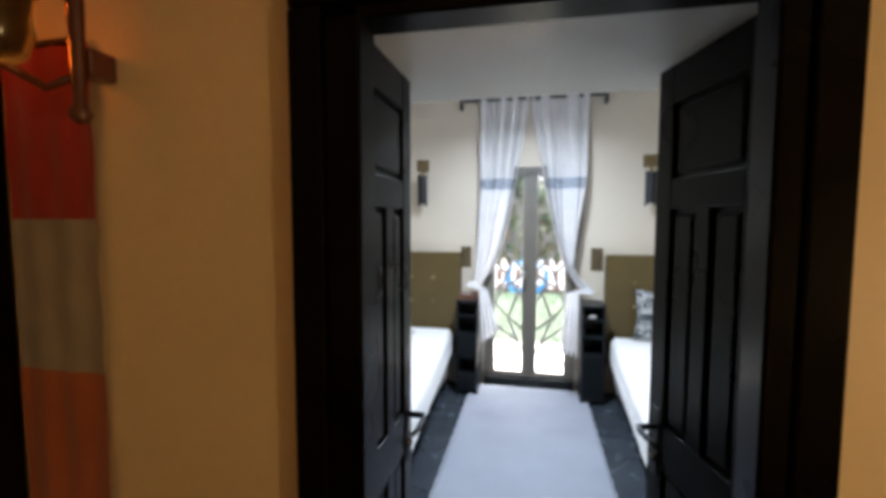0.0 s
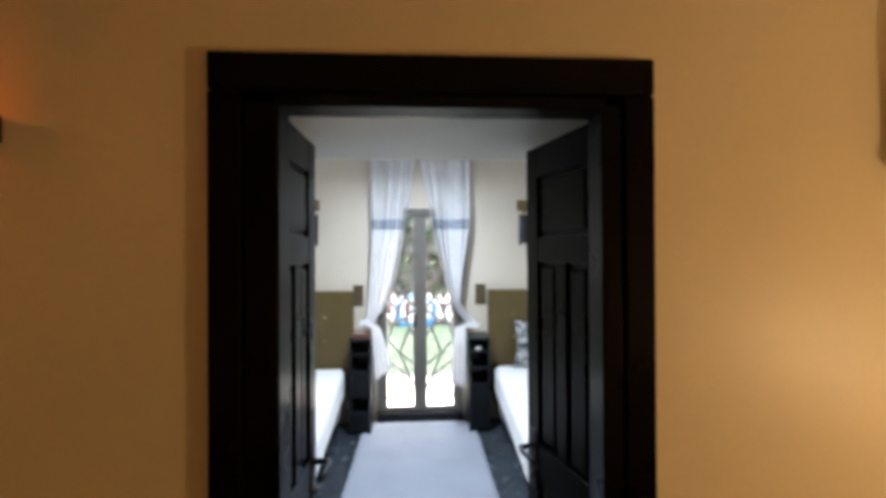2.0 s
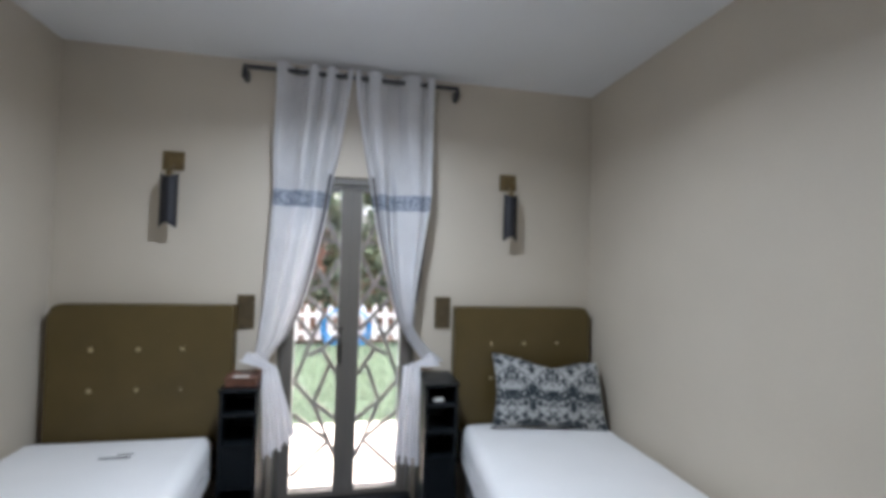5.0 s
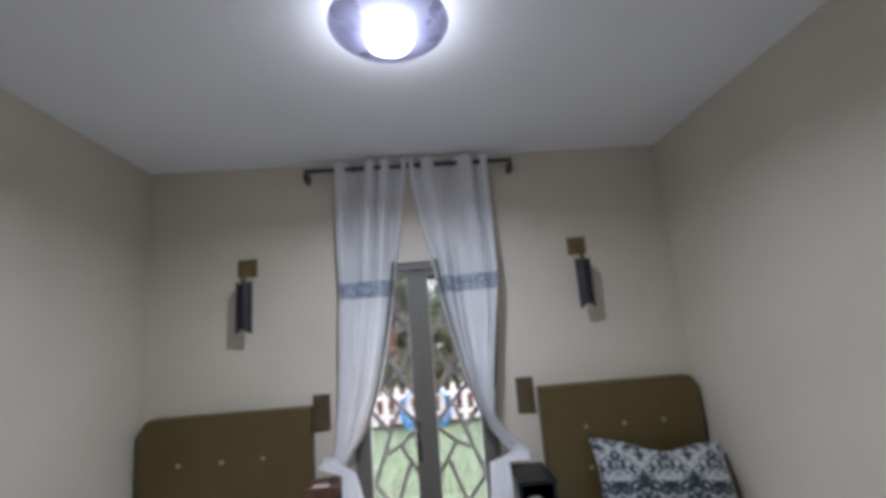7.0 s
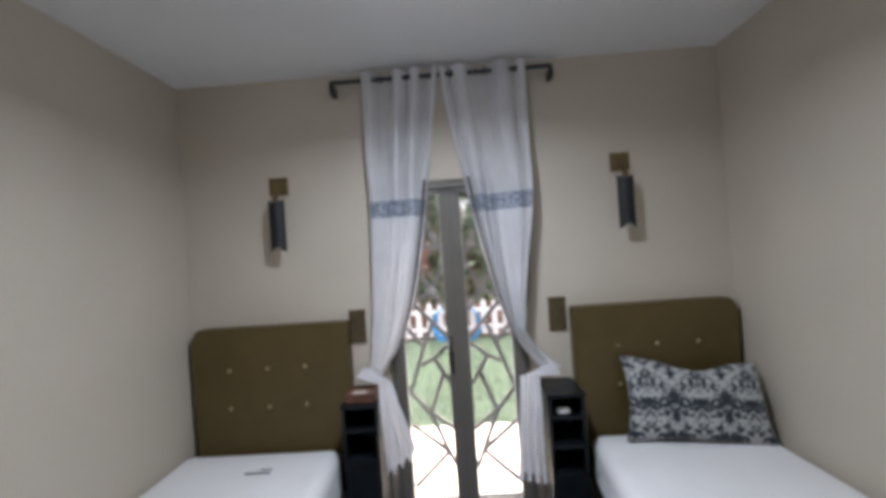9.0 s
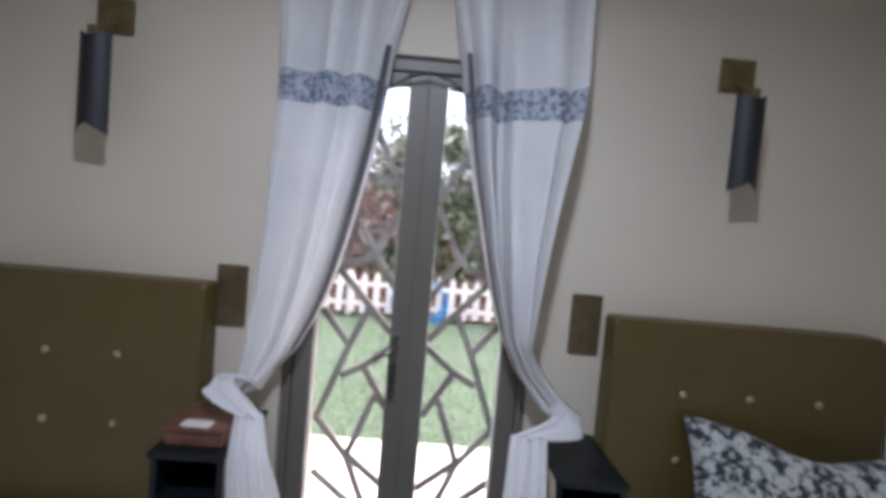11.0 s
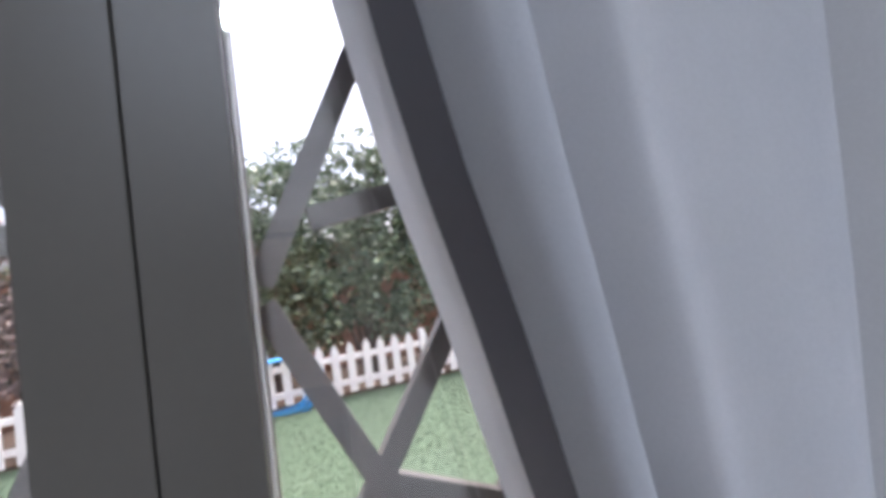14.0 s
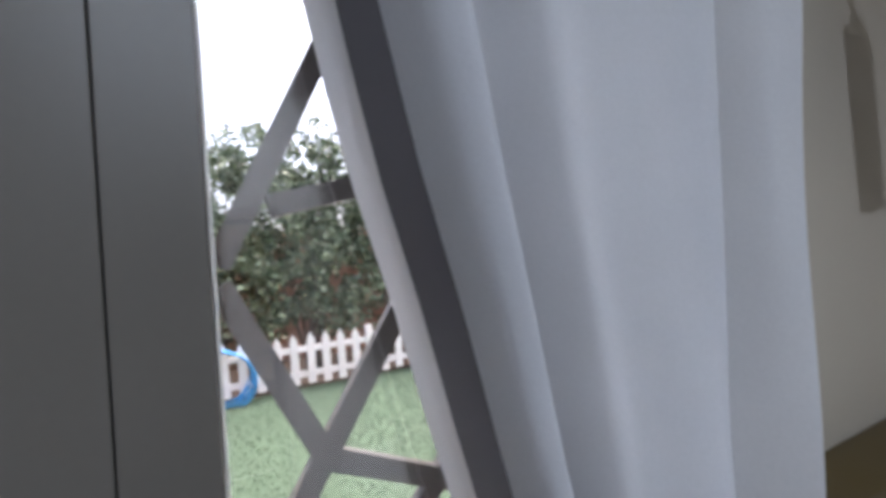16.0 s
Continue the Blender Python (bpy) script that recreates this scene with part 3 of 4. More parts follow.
def curtain(side, seed):
    ob = thing("curtain", "white voile curtain with lace band, tied back onto the nightstand", "curtain", "curtain pair", at=(0.3 * side, 4.92, 2.73))
    part("upper_panel", curtain_patch(side, 2.775, 2.005, seed), CLOTH, ob, "", True)
    part("band", curtain_patch(side, 2.005, 1.905, seed), BAND, ob, "blue-grey lace band", True)
    part("lower_panel", curtain_patch(side, 1.905, 0.97, seed), CLOTH, ob, "", True)
    # dark strip along the inner fold: lining with the fold's shade in its colour
    part("lining_fold", curtain_patch(side, 2.12, 1.04, seed, *((0.075, 0.165) if side > 0 else (0.045, 0.130)), 0.003), SHADELINING, ob, "dark grey lining strip carrying the shade of the inner fold", True)
    # added sheet, itself unseen: keeps the backlight off the gathered folds
    part("hem_lining", curtain_patch(side, 2.10, 1.08, seed, *((0.165, 0.40) if side > 0 else (0.15, 0.19)), -0.006), SHADELINING, ob, "dark grey sheet added behind the gathered folds to block backlight", True)
    # dark strip put where shade lies behind the outer edge
    part("edge_lining", edge_lining(side, EDGE[side]), SHADELINING, ob, "dark grey lining strip standing in for shade behind the edge", True)
    # the cloth folded over the nightstand's edge, and the tail that flares below it
    def sheet(nu, nv, place):
        bm = bmesh.new()
        grid = [[bm.verts.new(place(i / nu, j / nv)) for i in range(nu + 1)] for j in range(nv + 1)]
        for r, s in zip(grid, grid[1:]):
            for i in range(nu):
                bm.faces.new((r[i], r[i + 1], s[i + 1], s[i]))
        return bm

    top_in, top_out, low_in, low_out, low_z, rise = (0.325, 0.425, 0.272, 0.418, 0.445, 0.035) if side > 0 else (0.372, 0.448, 0.255, 0.412, 0.515, 0.110)

    def tail(u, v):
        flare = v ** 0.8
        a, b = top_in + (low_in - top_in) * flare, top_out + (low_out - top_out) * flare
        w = math.sin(3.6 * math.tau * u + seed + 0.5 * math.sin(3 * v))
        y = 4.70 - 0.055 * math.sin(min(1, v * 3) * math.pi / 2) + (0.008 + 0.020 * v) * w + 0.008 * noise.noise(Vector((u * 4, v * 3, seed)))
        z = 0.985 + (low_z + rise * (1 - u) - 0.985) * v + 0.012 * w * v * v
        return (side * (a + (b - a) * u + 0.006 * v * math.cos(7.2 * math.tau * u)), y, z)

    part("tail", sheet(80, 30, tail), CLOTH, ob, "hanging tail of the tied curtain", True)
    tip_x, tip_z = (0.565, 0.975) if side > 0 else (0.600, 1.005)

    def fold(u, v):
        # from the gathered cloth out over the nightstand, round the tip and back to the head of the tail
        bend = math.sin(v * math.pi)
        x0, x1 = 0.455 + (top_in - 0.455) * v, 0.575 + (top_out - 0.575) * v
        x = x0 + (x1 - x0) * u
        x += bend * (tip_x - x) * (0.45 + 0.45 * u)
        y = 4.90 - 0.205 * v + 0.010 * math.sin(u * 15 + seed)
        z = 0.975 + 0.012 * v + bend * (tip_z - 0.975 + 0.030 * (1 - u)) + 0.012 * math.sin(u * 13 + seed + 2 * v) * (1 - 0.5 * v) + (0.034 * math.sin(u * math.pi) - 0.055 * u * v) * (1 - v)
        return (side * x, y, max(z, 0.945 if side < 0 else 0.892))

    part("folded_end", sheet(60, 26, fold), CLOTH, ob, "curtain cloth laid over the nightstand", True)
    for xx in (0.06, 0.16, 0.26, 0.36, 0.45):
        bm = bmesh.new()
        tube(bm, [(side * (xx + 0.016 * math.cos(k * math.tau / 12)), 4.915, 2.735 + 0.022 * math.sin(k * math.tau / 12)) for k in range(13)], 0.003, 6, cap=False)
        part("grommet", bm, CHROME, ob)
    return ob


curtain(-1, 0.0)
curtain(1, 2.4)


# ---------------------------------------------------------------- beds
def bed(side, label):
    ob = thing("bed", label, "bed", "pair of single beds", at=(1.2 * side, 3.9, 0))
    def sx(a, b):
        return tuple(sorted((a * side, b * side)))
    W = 1.648
    FOOT = 2.92
    for x in (0.80, 1.58):
        for y in (3.02, 4.75):
            part("leg", lathe(bmesh.new(), (x * side, y, 0), [(0.022, 0.006), (0.028, 0.03), (0.03, 0.10)], 14), BLACKWOOD, ob)
    part("base", boxes(sx(0.765, W - 0.01) + (FOOT + 0.05, 4.87, 0.10, 0.315), bevel=0.015), BEDBASE, ob, "grey fabric bed base")
    # mattress: soft block whose edge swells towards the foot
    bm = bmesh.new()
    box(bm, *sx(0.0, 1.0), 0, 1, 0, 1)
    bmesh.ops.subdivide_edges(bm, edges=bm.edges[:], cuts=22, use_grid_fill=True)
    for v in bm.verts:
        u, t, h = abs(v.co.x), v.co.y, v.co.z
        inner = 0.72 - 0.115 * (1 - t)
        x = inner + (W - inner) * u
        y = FOOT + (4.885 - FOOT) * t
        z = 0.318 + 0.265 * h
        e = 0.045
        def soft(d):
            return max(0.0, 1 - d / e)
        dx, dy, dz = min(x - inner, W - x), min(y - FOOT, 4.885 - y), min(z - 0.318, 0.583 - z)
        k = soft(dx) ** 2 + soft(dy) ** 2
        if h > 0.5:
            z -= 0.020 * soft(dx) ** 2 + 0.020 * soft(dy) ** 2
        if soft(dz) > 0:
            x += (0.018 * soft(dz) ** 2) * (1 if u < 0.5 else -1) * soft(dx)
            y += (0.018 * soft(dz) ** 2) * (1 if t < 0.5 else -1) * soft(dy)
        z += 0.005 * noise.noise(Vector((x * 3, y * 3, 1.0))) * h
        x += 0.006 * math.sin(y * 21) * soft(dx) * (1 - abs(2 * h - 1))
        v.co = Vector((x * side, y, z))
    part("mattress", bm, SHEET, ob, "white covered mattress", True)
    # headboard
    hx0, hx1 = (0.678, 1.628) if side > 0 else (0.655, 1.605)
    bm = bmesh.new()
    n = 8
    r = 0.055
    out = [(hx0, 0.30), (hx1, 0.30)]
    out += [(hx1 - r + r * math.cos(k / n * math.pi / 2), 1.305 - r + r * math.sin(k / n * math.pi / 2)) for k in range(n + 1)]
    r2 = 0.02
    out += [(hx0 + r2 - r2 * math.sin(k / n * math.pi / 2), 1.305 - r2 + r2 * math.cos(k / n * math.pi / 2)) for k in range(n + 1)]
    f = [bm.verts.new((x * side, 4.905, z)) for x, z in out]
    k2 = [bm.verts.new((x * side, 4.990, z)) for x, z in out]
    front = bm.faces.new(f)
    bm.faces.new(k2[::-1])
    for i in range(len(out)):
        j = (i + 1) % len(out)
        bm.faces.new((f[i], k2[i], k2[j], f[j]))
    bmesh.ops.bevel(bm, geom=list(front.edges), offset=0.022, segments=4, profile=0.5, affect="EDGES")
    hb = part("headboard", bm, LEATHER, ob, "olive-brown leatherette headboard")
    for row_z in ((1.068, 0.845) if side > 0 else (1.054, 0.828)):
        for c in (-0.205, 0.02, 0.255):
            x = (hx0 + hx1) / 2 + c - (0.022 if side > 0 else 0.002)
            bm = bmesh.new()
            bmesh.ops.create_uvsphere(bm, u_segments=14, v_segments=8, radius=0.013)
            for v in bm.verts:
                v.co = Vector((x * side + v.co.x, 4.903 + v.co.y * 0.5, row_z + v.co.z))
            part("button", bm, BUTTON, hb, "shiny button", True)
            bm = bmesh.new()
            for a in range(5):
                an = a * math.tau / 5 + 0.4
                tube(bm, [(x * side, 4.9045, row_z), (x * side + 0.032 * math.cos(an), 4.9045, row_z + 0.032 * math.sin(an))], [0.003, 0.0006], 5)
            part("tuft_crease", bm, LEATHER, hb)
    return ob


bed_left = bed(-1, "single bed with white mattress and buttoned olive headboard")
bed_right = bed(1, "single bed with white mattress and patterned pillow")
lab = tagged(part("mattress_label", boxes((-1.165, -1.03, 4.585, 4.60, 0.5835, 0.586), (-1.10, -1.03, 4.625, 4.634, 0.5835, 0.586)), INK), label="small dark printed label lying on the white mattress", category="label")


def pillow():
    bm = bmesh.new()
    nu, nv = 44, 28
    w, h = 0.74, 0.44
    faces = []
    for sgn in (1, -1):
        g = []
        for j in range(nv + 1):
            row = []
            for i in range(nu + 1):
                u, v = i / nu * 2 - 1, j / nv * 2 - 1
                prof = max(0, (1 - abs(u) ** 2.4)) ** 0.55 * max(0, (1 - abs(v) ** 2.4)) ** 0.55
                t = 0.075 * prof * sgn
                pin = 1 - 0.09 * (1 - abs(v) ** 2) * abs(u) ** 3
                pinv = 1 - 0.12 * (1 - abs(u) ** 2) * abs(v) ** 3
                x = u * w / 2 * pin - 0.05 * max(0, u) * max(0, v) ** 2
                z = v * h / 2 * pinv - (0.05 * math.exp(-((u - 0.05) / 0.42) ** 2) if v > 0 else 0) * max(0, v) - 0.03 * max(0, u) * max(0, v) ** 2
                row.append(bm.verts.new((x, t + 0.006 * noise.noise(Vector((u * 3, v * 3, sgn))), z)))
            g.append(row)
        for r, s in zip(g, g[1:]):
            for i in range(nu):
                bm.faces.new((r[i], r[i + 1], s[i + 1], s[i]))
    bmesh.ops.remove_doubles(bm, verts=bm.verts, dist=0.0035)
    ob = thing("pillow", "black and white damask pillow leaning on the headboard", "pillow")
    part("cover", bm, DAMASK, ob, "", True)
    tb = bmesh.new()
    tube(tb, [(-0.37, 0, -0.22), (-0.2, 0, -0.205), (0, 0, -0.198), (0.2, 0, -0.205), (0.37, 0, -0.22)], 0.004, 6)
    part("seam_piping", tb, DAMASK, ob)
    ob.matrix_world = pose(1.262, 4.742, 0.792, -22, 2, -9) @ Matrix.Diagonal((1.0, 1.1, 1.04, 1))
    return ob


pillow()


# ---------------------------------------------------------------- nightstands
def nightstand(side, cubbies, fronts, label):
    ob = thing("nightstand", label, "nightstand", at=(0.56 * side, 4.8, 0))
    x0, x1, y0, y1, top = 0.455, 0.650, 4.66, 4.96, 0.885
    def sx(a, b):
        return tuple(sorted((a * side, b * side)))
    part("side_panel", boxes(sx(x0, x0 + 0.016) + (y0, y1, 0.02, top - 0.018), bevel=0.0015), BLACKWOOD, ob)
    part("side_panel", boxes(sx(x1 - 0.016, x1) + (y0, y1, 0.02, top - 0.018), bevel=0.0015), BLACKWOOD, ob)
    part("top", boxes(sx(x0 - 0.006, x1 + 0.006) + (y0 - 0.008, y1, top - 0.018, top), bevel=0.002), BLACKWOOD, ob)
    part("back_panel", boxes(sx(x0 + 0.016, x1 - 0.016) + (y1 - 0.012, y1, 0.02, top - 0.018)), BLACKWOOD, ob)
    edges = sorted({z for c in cubbies for z in c} | {z for f in fronts for z in f})
    for z in edges:
        if z < top - 0.03:
            part("shelf", boxes(sx(x0 + 0.016, x1 - 0.016) + (y0 + 0.002, y1 - 0.012, z - 0.008, z + 0.008), bevel=0.0015), BLACKWOOD, ob)
    for a, b in fronts:
        dr = part("drawer_front", boxes(sx(x0 + 0.018, x1 - 0.018) + (y0 + 0.001, y0 + 0.018, a + 0.010, b - 0.010), bevel=0.002), BLACKWOOD, ob)
    for xx in (x0 + 0.02, x1 - 0.02):
        for yy in (y0 + 0.025, y1 - 0.03):
            part("foot", lathe(bmesh.new(), (xx * side, yy, 0), [(0.014, 0.012), (0.016, 0.02)], 12), BLACKWOOD, ob)
    return ob


nightstand(-1, [(0.745, 0.867), (0.58, 0.745), (0.20, 0.36)], [(0.36, 0.58), (0.04, 0.20)], "black open-shelf nightstand with a carved box on top")
nightstand(1, [(0.755, 0.867), (0.60, 0.755), (0.445, 0.60)], [(0.20, 0.445), (0.04, 0.20)], "black open-shelf nightstand with crumpled paper inside")
bx = thing("carved_box", "red-brown carved wooden tray box on the nightstand", "box", at=(-0.56, 4.78, 0.886))
part("body", boxes((-0.635, -0.475, 4.69, 4.86, 0.886, 0.925), bevel=0.004), CARVED, bx)
part("lid", boxes((-0.64, -0.47, 4.685, 4.865, 0.926, 0.936), bevel=0.003), CARVED, bx)
part("card", boxes((-0.60, -0.52, 4.70, 4.74, 0.9365, 0.9395)), PAPER, bx, "pale card on the lid")
pp = bmesh.new()
bmesh.ops.create_icosphere(pp, subdivisions=3, radius=0.03)
for v in pp.verts:
    v.co = Vector((0.545 + v.co.x * 1.3, 4.72 + v.co.y, 0.7655 + max(-0.003, v.co.z * 0.55 + 0.012) + 0.006 * noise.noise(v.co * 60)))
tagged(part("crumpled_paper", pp, SHEET), label="crumpled white paper lying in the nightstand cubby", category="paper")


# ---------------------------------------------------------------- wall sconces and switch plates
def sconce(x, fin_x):
    ob = thing("wall_sconce", "wall sconce with brass plate and dark notched metal shade", "wall lamp", "bedroom sconces", at=(x, 4.99, 2.1))
    part("wall_plate", boxes((x - 0.058, x + 0.058, 4.984, 4.9995, 2.095, 2.205), bevel=0.003), BRASS, ob, "square aged brass plate")
    bm = bmesh.new()
    tube(bm, [(x + fin_x * 0.2, 4.985, 2.115), (x + fin_x * 0.6, 4.94, 2.10), (x + fin_x, 4.880, 2.06)], 0.008, 8)
    part("arm", bm, BRASS, ob)
    # shade: half-open channel with notched ends
    bm = bmesh.new()
    cx = x + fin_x
    n = 10
    def edge(k, up):
        u = k / n * 2 - 1
        base = 2.055 if up else 1.745
        return base - (0.022 * (1 - abs(u)) if up else -0.030 * (1 - abs(u)))
    outer, inner = [], []
    for k in range(n + 1):
        u = k / n * 2 - 1
        px = cx + 0.047 * u
        py = 4.855 + 0.030 * u * u
        outer.append((px, py, k))
    for lst, off in ((outer, 0.0),):
        tv = [bm.verts.new((px, py, edge(k, True))) for px, py, k in lst]
        bv = [bm.verts.new((px, py, edge(k, False))) for px, py, k in lst]
        tb = [bm.verts.new((px, py + 0.006, edge(k, True))) for px, py, k in lst]
        bb = [bm.verts.new((px, py + 0.006, edge(k, False))) for px, py, k in lst]
        for i in range(n):
            bm.faces.new((tv[i], tv[i + 1], bv[i + 1], bv[i]))
            bm.faces.new((tb[i + 1], tb[i], bb[i], bb[i + 1]))
            bm.faces.new((tv[i + 1], tv[i], tb[i], tb[i + 1]))
            bm.faces.new((bv[i], bv[i + 1], bb[i + 1], bb[i]))
        bm.faces.new((tv[0], bv[0], bb[0], tb[0]))
        bm.faces.new((tv[n], tb[n], bb[n], bv[n]))
    part("shade", bm, BLACKMETAL, ob, "dark notched metal shade")
    part("holder", boxes((cx - 0.014, cx + 0.014, 4.866, 4.90, 1.98, 2.07), bevel=0.003), BRASS, ob)
    return ob


sconce(-1.045, 0.020)
sconce(1.042, -0.014)


def switch_plate(x0, x1, label):
    ob = thing("switch_plate", label, "switch", "bedside switch plates", at=((x0 + x1) / 2, 4.99, 1.26))
    part("plate", boxes((x0, x1, 4.988, 4.9995, 1.155, 1.362), bevel=0.004), COPPER, ob)
    xm = (x0 + x1) / 2
    part("rocker", boxes((xm - 0.016, xm + 0.016, 4.983, 4.9875, 1.19, 1.25), bevel=0.002), COPPER, ob)
    for z in (1.172, 1.345):
        part("screw", lathe(bmesh.new(), (xm, 4.9875, z), [(0.003, -0.003), (0.004, 0.0), (0.003, 0.003)], 8), BRASS, ob)


switch_plate(-0.662, -0.560, "tall copper switch plate beside the headboard")
switch_plate(0.556, 0.662, "tall copper switch plate above the nightstand")

# ---------------------------------------------------------------- ceiling lamp
cl = thing("ceiling_lamp", "round frosted glass ceiling lamp, switched on", "ceiling lamp", at=(-0.02, 3.66, CEILZ))
part("mount", lathe(bmesh.new(), (-0.02, 3.66, 0), [(0.09, CEILZ - 0.002), (0.09, CEILZ - 0.025), (0.03, CEILZ - 0.035)], 28), CEIL, cl)
bowl = part("glass_bowl", lathe(bmesh.new(), (-0.02, 3.66, 0), [(0.215, CEILZ - 0.030), (0.218, CEILZ - 0.036), (0.19, CEILZ - 0.058), (0.12, CEILZ - 0.078), (0.03, CEILZ - 0.085)], 40), SHADEGLASS, cl, "frosted glass dish", True)
bowl.visible_shadow = False
bm = bmesh.new()
bmesh.ops.create_uvsphere(bm, u_segments=24, v_segments=12, radius=0.08)
for v in bm.verts:
    v.co = Vector((-0.02 + v.co.x, 3.66 + v.co.y, CEILZ - 0.10 + v.co.z * 0.35))
bulb = part("bulb", bm, BULB, cl, "glowing round bulb", True)
bulb.visible_shadow = False

# ---------------------------------------------------------------- rug
bm = bmesh.new()
nx, ny = 30, 50
g = []
for j in range(ny + 1):
    row = []
    for i in range(nx + 1):
        x = -0.545 + 1.075 * i / nx
        y = 2.94 + 1.99 * j / ny
        if i in (0, nx):
            x += 0.004 * math.sin(j * 1.9)
        if j in (0, ny):
            y += 0.004 * math.sin(i * 2.3)
        row.append(bm.verts.new((x, y, 0.016 + 0.003 * noise.noise(Vector((x * 4, y * 4, 0))))))
    g.append(row)
for r, s in zip(g, g[1:]):
    for i in range(nx):
        bm.faces.new((r[i], r[i + 1], s[i + 1], s[i]))
ext = bmesh.ops.extrude_face_region(bm, geom=bm.faces[:])
for v in ext["geom"]:
    if isinstance(v, bmesh.types.BMVert):
        v.co.z = 0.0055
rug = tagged(part("rug", bm, RUG, None, "", True), label="plain grey-blue rug lying between the two beds", category="rug")

# ---------------------------------------------------------------- hall things
for s, x, lit in ((-1, -0.907, True), (1, 1.155, False)):
    ob = thing("hall_sconce", "turned red-brown wooden wall sconce with amber glass" if lit else "turned red-brown wooden wall sconce on the hall wall", "wall lamp", "hall sconces", at=(x, 1.55, 2.1))
    zb = 1.828 if lit else 1.855
    part("post", lathe(bmesh.new(), (x, 1.515, zb), [(0.006, 0.0), (0.017, 0.006), (0.022, 0.02), (0.016, 0.036), (0.012, 0.045), (0.014, 0.12), (0.017, 0.25), (0.014, 0.38), (0.022, 0.42), (0.008, 0.44)], 16), REDWOOD, ob, "", True)
    bm = boxes((x - 0.022, x + 0.022, 1.522, 1.5845, zb + 0.10, zb + 0.16), bevel=0.006)
    part("bracket", bm, REDWOOD, ob)
    ax = x - 0.13 if lit else x + 0.10
    bm = bmesh.new()
    tube(bm, [(x, 1.515, zb + 0.10), ((x + ax) / 2, 1.50, zb + 0.075), (ax, 1.46, zb + 0.12)], 0.009, 8)
    part("arm", bm, REDWOOD, ob, "", True)
    sh = part("glass_shade", lathe(bmesh.new(), (ax, 1.46, zb + 0.11), [(0.018, 0.0), (0.045, 0.02), (0.062, 0.07), (0.058, 0.12), (0.070, 0.16)], 24), AMBER, ob, "amber glass shade", True)
    sh.visible_shadow = False

ban = thing("wall_hanging", "red, grey and rust banded cloth hanging on the hall wall", "wall hanging", at=(-1.09, 1.575, 1.2))
for n, m, z0, z1, lb in (("red_band", REDCLOTH, 1.63, 2.02, "red cloth band"), ("grey_band", GREYCLOTH, 1.27, 1.63, "grey-white cloth band"), ("rust_band", ORANGECLOTH, 0.45, 1.27, "rust cloth band")):
    bm = bmesh.new()
    g = []
    for j in range(13):
        row = []
        for i in range(25):
            x = -1.195 + 0.25 * i / 24
            row.append(bm.verts.new((x, 1.572 + 0.003 * math.sin(i * 0.7) + 0.002 * math.sin(j + i * 0.4), z0 + (z1 - z0) * j / 12)))
        g.append(row)
    for r, s in zip(g, g[1:]):
        for i in range(24):
            bm.faces.new((r[i], r[i + 1], s[i + 1], s[i]))
    part(n, bm, m, ban, lb, True)
part("hanging_rod", tube(bmesh.new(), [(-1.22, 1.570, 2.025), (-0.96, 1.570, 2.025)], 0.008, 10), REDWOOD, ban)
post = tagged(part("wooden_post", boxes((-1.40, -1.212, 1.46, 1.583, 0.0, 2.698), bevel=0.008), DARKWOOD), label="dark wooden post standing against the hall wall", category="post")

# ---------------------------------------------------------------- garden
GZ = -0.03
setting("ground", boxes((-400, 400, -400, 900, GZ - 0.3, GZ - 0.02)), LAWN, "lawn and soil of the garden, reaching far off", "ground")
step = setting("step", boxes((-0.9, 0.9, 5.222, 5.62, GZ - 0.02, 0.055), (-0.9, 0.9, 5.622, 5.85, GZ - 0.02, 0.01), bevel=0.008), PAVING, "pale garden step below the door", "step")
setting("outer_wall", boxes((-6, -0.91, 5.222, 5.30, GZ, 3.2), (0.91, 6, 5.222, 5.30, GZ, 3.2), (-0.91, -0.432, 5.222, 5.30, -0.03, 3.2), (0.432, 0.91, 5.222, 5.30, -0.03, 3.2), (-0.432, 0.432, 5.222, 5.30, 2.13, 3.2)), TERRA, "outside face of the house wall", "wall")

fence = thing("picket_fence", "white painted picket fence along the lawn edge", "fence", at=(0, 10.9, GZ))
FY = 10.9
random.seed(5)
bm = bmesh.new()
pts = [(-0.052, 0.06), (0.052, 0.06), (0.052, 0.655), (0.0, 0.755), (-0.052, 0.655)]
f = [bm.verts.new((x, -0.011, z)) for x, z in pts]
k = [bm.verts.new((x, 0.011, z)) for x, z in pts]
bm.faces.new(f)
bm.faces.new(k[::-1])
for i in range(5):
    bm.faces.new((f[i], k[i], k[(i + 1) % 5], f[(i + 1) % 5]))
picket = mesh_of("picket", bm, FENCEPAINT)
for i in range(72):
    x = -7.6 + i * 0.212
    o = new("picket", picket)
    o.parent = fence
    o.matrix_parent_inverse = fence.matrix_world.inverted()
    o.matrix_world = pose(x, FY - 0.012 + random.uniform(-0.004, 0.004), GZ + random.uniform(-0.012, 0.012), 0, random.uniform(-1.3, 1.3), 0)
for z in (0.20, 0.54):
    part("rail", boxes((-7.7, 7.8, FY + 0.002, FY + 0.036, GZ + z - 0.04, GZ + z + 0.04), bevel=0.004), FENCEPAINT, fence)
for x in (-6.5, -3.9, -1.3, 1.95, 4.5, 7.0):
    part("post", boxes((x - 0.045, x + 0.045, FY + 0.038, FY + 0.125, GZ - 0.02, GZ + 0.74), bevel=0.006), FENCEPAINT, fence)

